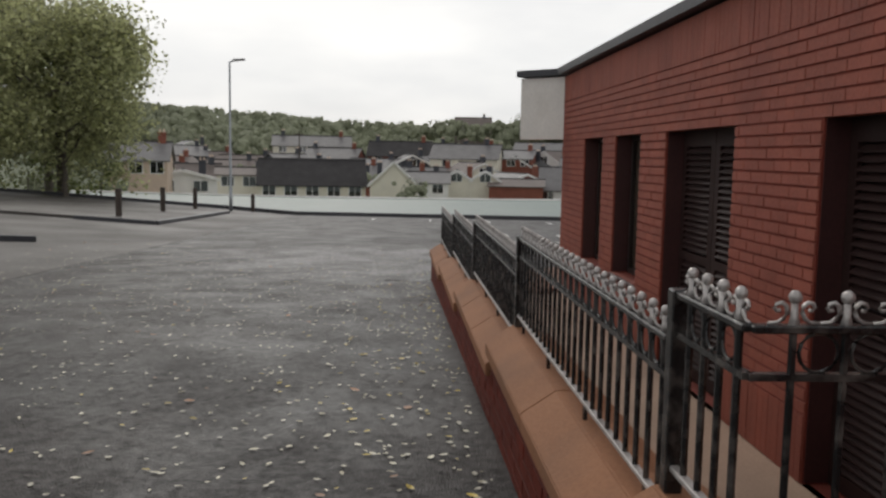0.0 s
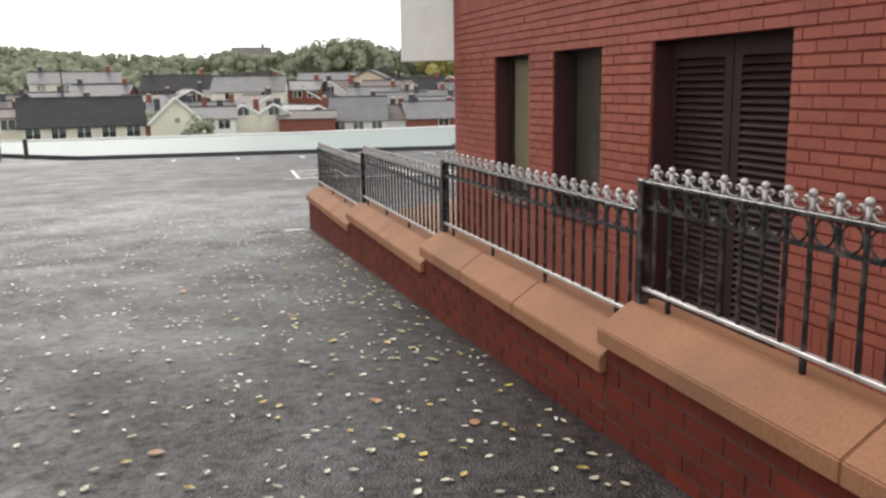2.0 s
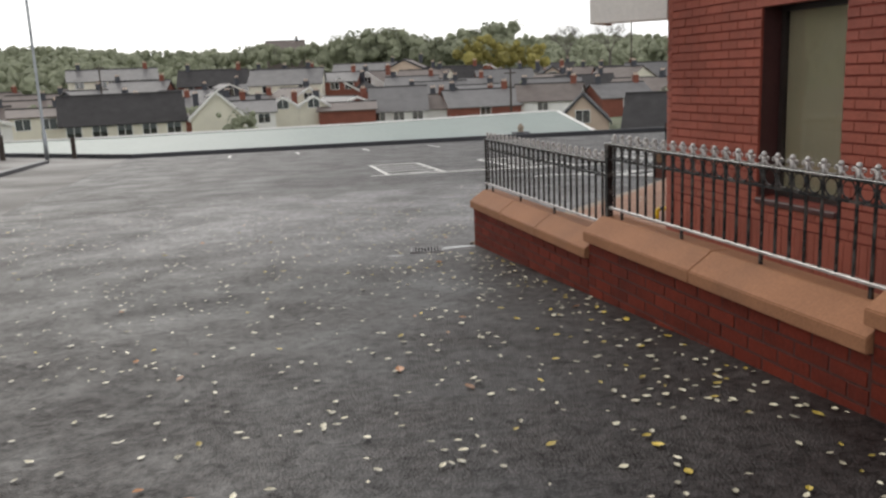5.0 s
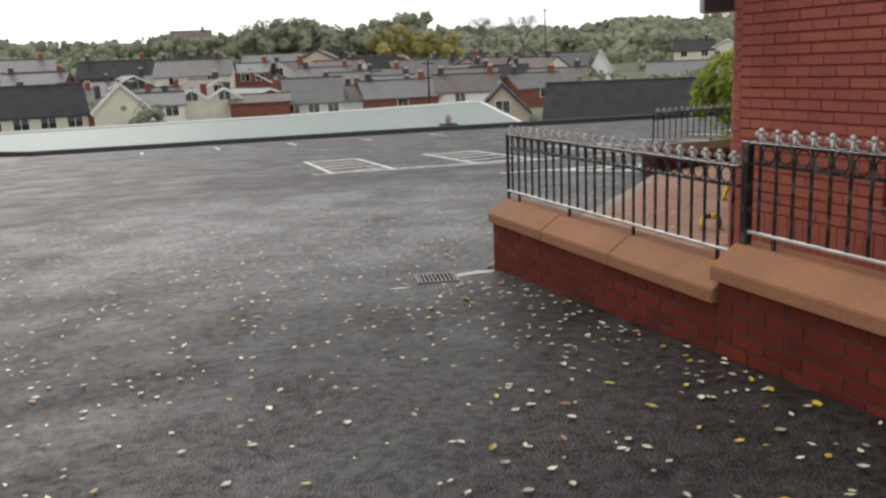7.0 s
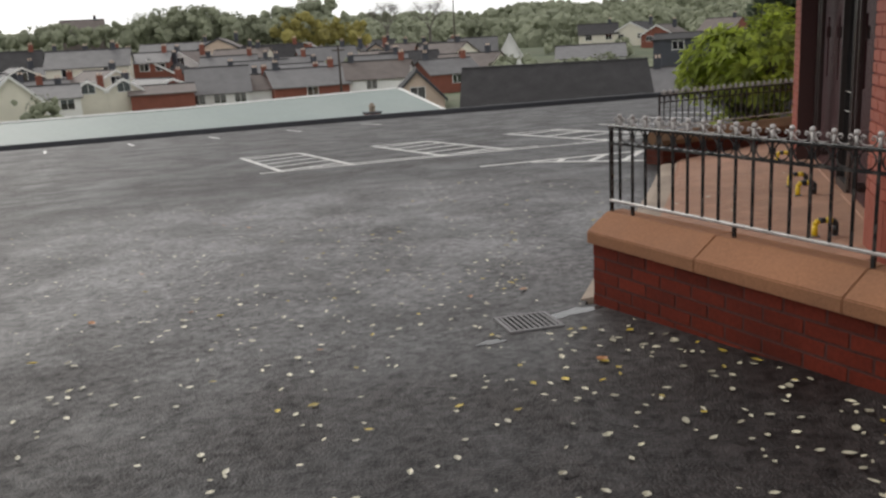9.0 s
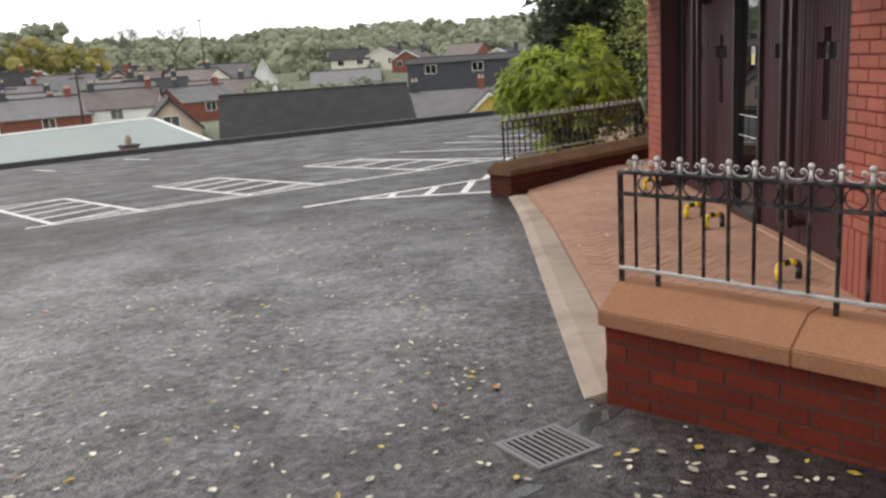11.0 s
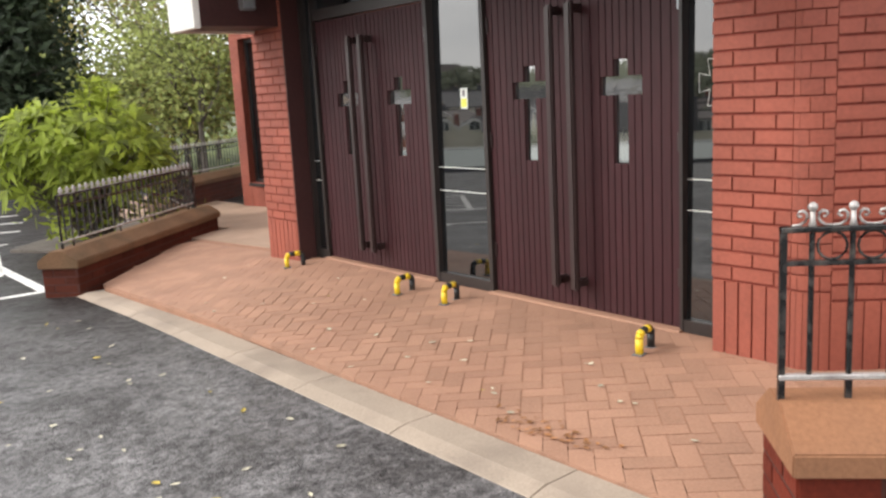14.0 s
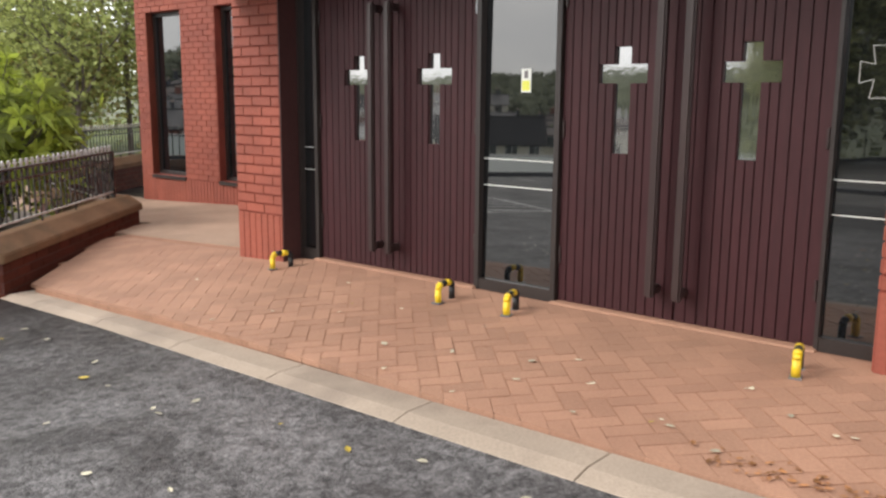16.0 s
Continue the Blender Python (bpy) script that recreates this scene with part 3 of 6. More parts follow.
def corner_ring(z0, z1, inset, t0=0.0, t1=1.0):
    b = Build()
    p0 = Vector(E(pier_s0, PIER_D)) + N * inset
    p1 = corner_pt + Vector((inset, 0, 0))
    ctrl = Vector((FACE_X + inset * 0.8, 8.985, 0))
    front, n = [], 7
    for i in range(n + 1):
        t = t0 + (t1 - t0) * i / n
        q = p0 * (1 - t) ** 2 + ctrl * 2 * t * (1 - t) + p1 * t ** 2
        front.append((q.x, q.y))
    poly = front + [(FACE_X + 0.28, CORNER_Y), (2.80, 9.05)]
    b.prism(poly, z0, z1)
    return b


part("corner_core", corner_ring(-0.3, EAVE_Z, 0.004), M_MORTAR, pier_r)
z = 0.33
while z < EAVE_Z - 0.05:
    for t0, t1 in (((0.0, 0.47), (0.50, 1.0)) if round(z / BH) % 2 else ((0.0, 0.20), (0.23, 0.77), (0.80, 1.0))):
        part("brick", corner_ring(z + 0.004, z + BH - 0.004, -0.008, t0, t1), M_BRICK, pier_r)
    z += BH
for t0 in (0.0, 0.2, 0.4, 0.6, 0.8):
    part("brick", corner_ring(-0.07, 0.322, -0.008, t0 + 0.012, t0 + 0.188), M_BRICK, pier_r)

brick_field(pier_r, E(pier_s1, PIER_D), -U, pier_s1 - pier_s0, -0.07, EAVE_Z, [], (0, 2, -1, 3), M_BRICK, M_BRICKS, upright=((-0.07, 0.40),), vert=0.4)
# reveal of the pier towards the glass
brick_field(pier_r, E(pier_s1, -0.12), -N, 0.31, -0.07, EAVE_Z, [], (0, 2, -1, 3), M_BRICK, M_BRICKS, upright=((-0.07, 0.40),), vert=0.4)
brick_field(pier_l, E(pier_l_s1, PIER_D), -U, pier_l_s1 - pier_l_s0, -0.12, 2.45, [], (0, 2, -1, 3), M_BRICK, M_BRICKS, upright=((-0.12, 0.40),), vert=0.4)
part("reveal_lining", ent(pier_l_s0 - 0.010, pier_l_s0 - 0.001, 0.032, PIER_D + 0.008, -0.10, 2.45), M_MAROON_D, pier_l, "dark maroon painted reveal")
brick_field(side, (FACE_X, CORNER_Y, 0), (0, -1, 0), 14.5, FLOOR_Z, EAVE_Z, side_open, (0.3, 7.0, 1.02, 1.93), M_BRICK, M_BRICKS,
            upright=((FLOOR_Z, 0.40), (2.46, 0.37)), joint=0.009, vert=0.10)

# dark painted linings of the recessed openings
for a0, a1, q0, q1 in side_open:
    y1_, y0_ = CORNER_Y - a0, CORNER_Y - a1
    lin = Build().box(FACE_X + 0.012, FACE_X + 0.168, y0_ + 0.0005, y0_ + 0.006, q0 + 0.01, q1 - 0.001)
    lin.box(FACE_X + 0.012, FACE_X + 0.168, y1_ - 0.006, y1_ - 0.0005, q0 + 0.01, q1 - 0.001)
    lin.box(FACE_X + 0.012, FACE_X + 0.168, y0_ + 0.006, y1_ - 0.006, q1 - 0.006, q1 - 0.001)
    part("reveal_lining", lin, M_MAROON_D, side, "dark brown painted reveal")
# back, roof and inner walls of the building
shell = Build().box(2.40, 16, CORNER_Y - SIDE_LEN, CORNER_Y - SIDE_LEN + 0.3, -0.4, EAVE_Z)
shell.box(15.7, 16, CORNER_Y - SIDE_LEN + 0.3, 11.5, -0.4, EAVE_Z)
tagged(part("wall_back", shell, M_BRICKS), "red brick rear walls closing the building", "wall", kind="structure")
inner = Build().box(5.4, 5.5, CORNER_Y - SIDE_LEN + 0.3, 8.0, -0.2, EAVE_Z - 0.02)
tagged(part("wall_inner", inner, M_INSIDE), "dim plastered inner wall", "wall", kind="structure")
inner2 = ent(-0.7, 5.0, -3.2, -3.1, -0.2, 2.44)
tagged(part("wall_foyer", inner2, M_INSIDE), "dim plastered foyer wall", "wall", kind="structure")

roof_poly = [(FACE_X - 0.10, CORNER_Y - SIDE_LEN - 0.1), (16.1, CORNER_Y - SIDE_LEN - 0.1), (16.1, 15.6), (12.4, 15.35),
             E(4.5, -2.5)[:2], E(4.5, 1.0)[:2], E(-0.84, 1.0)[:2], E(-0.84, 0.23)[:2], (FACE_X - 0.10, 8.93)]
ceil_b = Build().prism(roof_poly, EAVE_Z + 0.02, EAVE_Z + 0.11)
tagged(part("roof", ceil_b, M_TRIM), "flat roof with a dark grey eaves trim", "roof", kind="structure")
upper = ent(3.0, 4.45, -3.0, 0.35, EAVE_Z + 0.11, 4.0)
tagged(part("wall_upper", upper, M_BRICKS), "red brick upper wall above the canopy", "wall", kind="structure")

# recessed wall further along, with tall dark windows
FS0, FS1, FD = 7.6, 10.5, -2.54
fopen = [(10.5 - 10.2, 10.5 - 9.35, 0.05, 2.35), (10.5 - 8.55, 10.5 - 8.15, 0.05, 2.35)]
core = Build()
wall_blocks(core, FS1 - FS0, 0.3, -0.5, EAVE_Z, fopen, lambda a, t, z: E(FS1 - a, FD - t, z))
far_wall = part("wall_far", core, M_MORTAR)
tagged(far_wall, "red brick wall with tall dark windows", "wall", kind="structure")
brick_field(far_wall, E(FS1, FD), -U, FS1 - FS0, -0.37, EAVE_Z, fopen, None, M_BRICK, M_BRICKS, upright=((-0.37, 0.40),))
link = ent(4.44, 7.6, -2.9, -2.4, -0.5, EAVE_Z)
tagged(part("wall_link", link, M_BRICKS), "red brick wall between pier and recessed bay", "wall", kind="structure")
ret = Build().hexa([E(FS1, FD, -0.5), E(FS1, FD - 3, -0.5), E(FS1 - 0.3, FD - 3, -0.5), E(FS1 - 0.3, FD, -0.5),
                    E(FS1, FD, EAVE_Z), E(FS1, FD - 3, EAVE_Z), E(FS1 - 0.3, FD - 3, EAVE_Z), E(FS1 - 0.3, FD, EAVE_Z)])
tagged(part("wall_return", ret, M_BRICKS), "red brick return wall", "wall", kind="structure")


# ---- windows and louvre doors of the side wall ----
def side_window(y0, y1, z0, z1, name, label, blind, colour):
    w = empty(name, label, "window", kind="structure")
    x = FACE_X + 0.17
    f = Build()
    t = 0.05
    f.box(x, x + 0.06, y0, y0 + t, z0, z1).box(x, x + 0.06, y1 - t, y1, z0, z1)
    f.box(x, x + 0.06, y0 + t, y1 - t, z0, z0 + t).box(x, x + 0.06, y0 + t, y1 - t, z1 - t, z1)
    part("window_frame", f, M_FRAME, w)
    part("pane", Build().box(x + 0.02, x + 0.028, y0 + t, y1 - t, z0 + t, z1 - t), M_CLEAR, w)
    part("window_sill", bevelled(Build().box(FACE_X - 0.03, x, y0 + 0.002, y1 - 0.002, z0 - 0.05, z0 - 0.004), 0.008), M_MAROON_D, w)
    part("roller_blind", Build().box(x + 0.040, x + 0.043, y0 + t, y1 - t, z0 + t + 0.03, z1 - t), colour, w, blind + " roller blind drawn down")
    part("bottom_bar", bevelled(Build().box(x + 0.036, x + 0.047, y0 + t, y1 - t, z0 + t + 0.006, z0 + t + 0.03), 0.003), colour, w)


def clear_glass(name):
    m = bpy.data.materials.new(name)
    m.use_nodes = True
    nd, ln = m.node_tree.nodes, m.node_tree.links
    gl, tr, mix = nd.new("ShaderNodeBsdfGlossy"), nd.new("ShaderNodeBsdfTransparent"), nd.new("ShaderNodeMixShader")
    gl.inputs["Roughness"].default_value = 0.02
    mix.inputs[0].default_value = 0.07
    tr.inputs["Color"].default_value = (0.95, 0.96, 0.95, 1)
    ln.new(tr.outputs[0], mix.inputs[1])
    ln.new(gl.outputs[0], mix.inputs[2])
    ln.new(mix.outputs[0], nd["Material Output"].inputs["Surface"])
    return m


M_CLEAR = clear_glass("clear_window_glass")
side_window(6.62, 7.54, 0.47, 1.95, "window_1", "narrow dark-framed window with a beige blind", "beige", M_BLIND)
side_window(5.12, 6.05, 0.50, 1.95, "window_2", "dark-framed window with a drawn brown blind", "brown", M_BLIND_B)


def louvre_door(y0, y1, name):
    d = empty(name, "dark brown louvred double doors in a brick recess", "door", kind="structure")
    x = FACE_X + 0.15
    z0, z1 = FLOOR_Z + 0.01, 1.95
    mid = (y0 + y1) / 2
    slat = Build()
    for a, b_ in ((y0, mid - 0.006), (mid + 0.006, y1)):
        leaf = Build()
        t = 0.085
        leaf.box(x, x + 0.045, a, a + t, z0, z1).box(x, x + 0.045, b_ - t, b_, z0, z1)
        leaf.box(x, x + 0.045, a + t, b_ - t, z0, z0 + 0.1).box(x, x + 0.045, a + t, b_ - t, z1 - 0.14, z1)
        leaf.box(x, x + 0.045, a + t, b_ - t, 0.86, 0.93)
        lf = part("door_leaf", leaf, M_LOUVRE, d)
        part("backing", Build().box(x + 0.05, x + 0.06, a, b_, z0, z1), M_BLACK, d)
        w = b_ - t - a - t
        me = Build().hexa([(-0.005, 0, 0), (0.040, 0, 0.042), (0.040, w, 0.042), (-0.005, w, 0), (-0.005, 0, 0.008), (0.040, 0, 0.050), (0.040, w, 0.050), (-0.005, w, 0.008)]).mesh("slat", M_LOUVRE)
        zz = z0 + 0.11
        while zz < z1 - 0.19:
            if not 0.82 < zz < 0.93:
                ob = new("slat", me)
                ob.parent = lf
                ob.location = (x, a + t, zz)
            zz += 0.05


louvre_door(2.86, 4.35, "door_1")
louvre_door(0.16, 1.65, "door_2")


# ---- the entrance screen ----
def rect_frame(b, s0, s1, z0, z1, t, d0, d1):
    for q in (ent(s0, s0 + t, d0, d1, z0, z1), ent(s1 - t, s1, d0, d1, z0, z1), ent(s0 + t, s1 - t, d0, d1, z0, z0 + t), ent(s0 + t, s1 - t, d0, d1, z1 - t, z1)):
        b.hexa(q.v)
    return b


DZ0, DZ1 = -0.045, 1.98
LEAN = 0.012                               # how far the glass leans back, per metre of height


def entrance_leaf(parent, s0, s1, c):
    """A boarded door leaf with a glazed cross let into it."""
    leaf = part("door_leaf", ent(s0 + 0.003, s1 - 0.003, -0.045, -0.012, DZ0 + 0.01, 0.868), M_MAROON_D, parent)
    bar, arm = 0.05, 0.150
    cz0, cz1, az0, az1 = 0.873, 1.468, 1.265, 1.372
    for q in (ent(s0 + 0.003, s1 - 0.003, -0.045, -0.012, cz1, DZ1 - 0.005), ent(s0 + 0.003, c - arm, -0.045, -0.012, 0.868, cz1),
              ent(c + arm, s1 - 0.003, -0.045, -0.012, 0.868, cz1)):
        part("core", q, M_MAROON_D, leaf)
    for a, q0, q1 in ((arm, az0, az1), (bar, cz0, az0), (bar, az1, cz1)):
        f0, f1 = -0.024 - LEAN * (q0 - cz0), -0.024 - LEAN * (q1 - cz0)
        pane = Build().hexa([E(c - a, f0 - 0.007, q0), E(c - a, f0, q0), E(c + a, f0, q0), E(c + a, f0 - 0.007, q0),
                             E(c - a, f1 - 0.007, q1), E(c - a, f1, q1), E(c + a, f1, q1), E(c + a, f1 - 0.007, q1)])
        part("cross_pane", pane, M_GLASS_T, leaf, "cross-shaped glass pane" if a == arm else "")
    for side_ in (-1, 1):
        for q0, q1 in ((0.868, az0), (az1, cz1)):
            a0, a1 = sorted((c + side_ * bar, c + side_ * arm))
            part("core", ent(a0, a1, -0.045, -0.012, q0, q1), M_MAROON_D, leaf)
    n0 = max(1, round((c - arm - s0) / 0.062))
    n1 = max(1, round((s1 - c - arm) / 0.062))
    cuts = [s0 + 0.004 + (c - arm - s0 - 0.004) * i / n0 for i in range(n0)] + [c - arm, c - arm + 0.05, c - bar, c, c + bar, c + arm - 0.05, c + arm]
    cuts += [c + arm + (s1 - 0.004 - c - arm) * (i + 1) / n1 for i in range(n1)]
    for a0, a1 in zip(cuts, cuts[1:]):
        mid = (a0 + a1) / 2
        if abs(mid - c) < bar:
            spans = [(DZ0 + 0.01, cz0), (cz1, DZ1 - 0.005)]
        elif abs(mid - c) < arm:
            spans = [(DZ0 + 0.01, az0), (az1, DZ1 - 0.005)]
        else:
            spans = [(DZ0 + 0.01, DZ1 - 0.005)]
        for q0, q1 in spans:
            e = 0.004
            h = Build().hexa([E(a0 + 0.001, -0.012, q0), E(a0 + e, 0.0, q0), E(a1 - e, 0.0, q0), E(a1 - 0.001, -0.012, q0),
                              E(a0 + 0.001, -0.012, q1), E(a0 + e, 0.0, q1), E(a1 - e, 0.0, q1), E(a1 - 0.001, -0.012, q1)])
            part("board", h, M_MAROON, leaf)
    return leaf


def pull_bar(parent, s, label):
    """A tall door pull: a thick upright bar that returns to the door at both ends."""
    b = Build()
    for z0, z1 in ((0.115, 0.165), (1.75, 1.80)):
        b.hexa(ent(s - 0.022, s + 0.022, 0.0, 0.085, z0, z1).v)
    b.hexa(ent(s - 0.027, s + 0.027, 0.085, 0.125, 0.10, 1.81).v)
    part("door_handle", bevelled(b, 0.01, 2), M_HANDLE, parent, label, smooth=False)


def double_door(s0, s1, centres, handles, name):
    d = empty(name, "maroon boarded double doors with glazed crosses, shut", "door", kind="structure")
    mid = (s0 + s1) / 2
    leaves = [entrance_leaf(d, s0, mid, centres[0]), entrance_leaf(d, mid, s1, centres[1])]
    for lf, h in zip(leaves, handles):
        pull_bar(lf, h, "tall dark stained pull bar")
    for s in (s0 + 0.018, s1 - 0.018):
        for z in (0.25, 1.0, 1.75):
            part("hinge", ent(s - 0.006, s + 0.006, 0.0, 0.012, z - 0.05, z + 0.05), M_STEEL if z > 1.5 and s < s0 + 0.1 else M_HANDLE, d)
    part("threshold", bevelled(ent(s0 - 0.02, s1 + 0.02, -0.05, 0.07, DZ0 - 0.03, DZ0 + 0.006), 0.006), M_PAVER, d, "red painted concrete threshold")


double_door(0.0, 1.525, (0.415, 1.14), (0.70, 0.86), "door_3")
double_door(2.15, 3.66, (2.53, 3.235), (2.85, 3.01), "door_4")

screen = empty("screen", "dark framed glazed screen round the doors", "window", kind="structure")
for s in (-0.34, -0.02, 1.525, 2.115, 3.66, 3.855):
    part("mullion", ent(s, s + (0.034 if s > 0 else 0.02), -0.07, 0.03, DZ0 - 0.02, 2.44), M_FRAME, screen)
for s0, s1 in ((0.0, 1.525), (2.149, 3.66)):
    part("transom", ent(s0, s1, -0.06, 0.022, 1.985, 2.072), M_FRAME, screen)
for s0, s1 in ((-0.32, -0.02), (0.0, 1.525), (1.559, 2.115), (2.149, 3.66), (3.694, 3.855)):
    part("head_rail", ent(s0, s1, -0.06, 0.022, 2.215, 2.26), M_FRAME, screen)
for s0, s1 in ((-0.32, -0.02), (1.559, 2.115), (3.694, 3.855)):
    part("bottom_rail", ent(s0, s1, -0.06, 0.025, DZ0 - 0.02, 0.02), M_FRAME, screen)
part("bulkhead", ent(-0.34, 3.89, -0.05, 0.0, 2.26, 2.46), M_MAROON_D, screen)
for s0, s1, z0, z1 in ((-0.32, -0.02, 0.02, 2.215), (1.559, 2.115, 0.02, 2.215), (3.694, 3.855, 0.02, 2.215), (0.0, 1.525, 2.072, 2.215), (2.149, 3.66, 2.072, 2.215)):
    back = [-0.010 - LEAN * (z - 0.02) for z in (z0, z1)]
    part("pane", Build().hexa([E(s0, back[0] - 0.008, z0), E(s0, back[0], z0), E(s1, back[0], z0), E(s1, back[0] - 0.008, z0),
                               E(s0, back[1] - 0.008, z1), E(s0, back[1], z1), E(s1, back[1], z1), E(s1, back[1] - 0.008, z1)]), M_GLASS, screen)
    if z0 < 1:
        for z in (0.63, 0.80):
            d = -0.010 - LEAN * (z - 0.02)
            part("safety_strip", ent(s0, s1, d - 0.004, d + 0.001, z - 0.0028, z + 0.0028), M_PAPER, screen, "thin white line across the glass")
for s in (0.745, 2.835):
    g = empty("gold_cross", "small gilded cross fixed on the transom", "cross", "gilded crosses")
    part("upright", ent(s - 0.013, s + 0.013, 0.022, 0.03, 2.09, 2.24), M_GOLD, g)
    part("crossbar", ent(s - 0.045, s + 0.045, 0.03, 0.036, 2.165, 2.192), M_GOLD, g)
notice = empty("notice", "small white and yellow notice stuck on the glass", "notice")
part("sheet", ent(1.768, 1.838, -0.024, -0.021, 1.215, 1.356), M_PAPER, notice)
part("panel", ent(1.775, 1.831, -0.021, -0.019, 1.225, 1.285), M_NOTICE_Y, notice)
part("bar", ent(1.790, 1.816, -0.021, -0.019, 1.300, 1.345), M_GREY, notice)
decal = empty("cross_decal", "thin pale outline of a cross on the glass", "decal")
cs, cz = -0.19, 1.31
pts = [(-.05, .12), (.05, .12), (.035, .035), (.10, .05), (.10, -.05), (.035, -.035), (.05, -.12), (-.05, -.12), (-.035, -.035), (-.10, -.05), (-.10, .05), (-.035, .035)]
db = Build()
for (a0, b0), (a1, b1) in zip(pts, pts[1:] + pts[:1]):
    db.tube([E(cs + a0, -0.023, cz + b0), E(cs + a1, -0.023, cz + b1)], 0.0018, 4)
part("line", db, M_PAPER, decal)

# canopy
CD = 0.96
canopy = empty("canopy", "white boxed canopy with a dark underside over the doors", "canopy", kind="structure")
cb = Build()
for q in (ent(-0.78, -0.247, CD - 0.06, CD, 1.955, EAVE_Z), ent(3.917, 4.42, CD - 0.06, CD, 1.945, EAVE_Z), ent(-0.247, 3.917, CD - 0.06, CD, 2.452, EAVE_Z),
          ent(-0.783, -0.72, 0.205, CD - 0.06, 1.955, EAVE_Z), ent(4.36, 4.42, -0.3, CD - 0.06, 1.945, EAVE_Z)):
    part("fascia", bevelled(q, 0.006), M_WHITE, canopy)
part("soffit", ent(-0.72, 4.36, -0.05, CD - 0.06, 2.46, 2.52), M_MAROON_D, canopy)
part("soffit_box", ent(-0.72, -0.252, 0.21, CD - 0.06, 1.975, 2.46), M_MAROON_D, canopy)
part("soffit_box", ent(3.922, 4.36, 0.20, CD - 0.06, 1.965, 2.46), M_MAROON_D, canopy)
wl_ = empty("wall_lamp", "small grey box lamp on the dark canopy side", "lamp")
part("body", bevelled(ent(3.865, 3.922, 0.42, 0.56, 2.09, 2.24), 0.012, 2), M_GREY, wl_)
part("lens", ent(3.855, 3.865, 0.44, 0.54, 2.105, 2.225), M_STEEL, wl_)


# recessed bay windows
for s0, s1 in ((9.35, 10.2), (8.15, 8.55)):
    w = empty("window_3" if s0 > 9 else "window_4", "tall dark glazed window in red brick", "window", kind="structure")
    fr = rect_frame(Build(), s0, s1, 0.05, 2.35, 0.05, FD - 0.16, FD - 0.10)
    part("window_frame", fr, M_FRAME, w)
    part("pane", ent(s0 + 0.05, s1 - 0.05, FD - 0.14, FD - 0.132, 0.10, 2.30), M_GLASS, w)
    part("window_sill", ent(s0 + 0.003, s1 - 0.003, FD - 0.1, FD + 0.03, 0.0, 0.046), M_FRAME, w)


# ---- low wall and railings ----
def coping_piece(b, y0, y1, zb, x0, x1):
    """A saddle-backed coping stone: short upright sides, sloped flanks, flat top."""
    prof = [(x0 - 0.025, zb), (x1 + 0.025, zb), (x1 + 0.025, zb + 0.068), (x1 - 0.12, zb + 0.165), (x0 + 0.12, zb + 0.165), (x0 - 0.025, zb + 0.068)]
    k, m = len(b.v), len(prof)
    for y in (y0, y1):
        b.v += [(x, y, z) for x, z in prof]
    b.f += [tuple(k + i for i in range(m)), tuple(k + m + i for i in reversed(range(m)))]
    b.f += [(k + i, k + m + i, k + m + (i + 1) % m, k + (i + 1) % m) for i in range(m)]
    return b


_shared = {}


def shared(key, make):
    if key not in _shared:
        _shared[key] = make()
    return _shared[key]


def finial_mesh(reach):
    """A ball on a flared stem, with a C-scroll on either side that rises from the rail and curls over."""
    b = Build().ball((0, 0, 0.053), 0.0138, 8, 6).tube([(0, 0, -0.002), (0, 0, 0.015), (0, 0, 0.044)], [0.013, 0.0085, 0.0075], 6)
    for sgn in (-1, 1):
        line = [(reach, 0.003), (reach * 0.62, 0.005), (0.021, 0.014), (0.0145, 0.028), (0.0165, 0.043), (0.026, 0.052),
                (0.036, 0.049), (0.040, 0.040), (0.035, 0.032), (0.028, 0.034)]
        b.tube([(sgn * x, 0, z * 0.82) for x, z in line], [0.003, 0.0036, 0.0044, 0.0048, 0.0048, 0.0046, 0.0044, 0.0042, 0.004, 0.004], 5)
    return b.mesh("finial", M_SILVER, True)


def ring_mesh(r):
    b = Build()
    n = 14
    pts = [(math.cos(2 * math.pi * i / n) * r, 0, math.sin(2 * math.pi * i / n) * r) for i in range(n + 1)]
    return b.tube(pts, 0.0042, 5, False).mesh("ring", M_IRON, True)


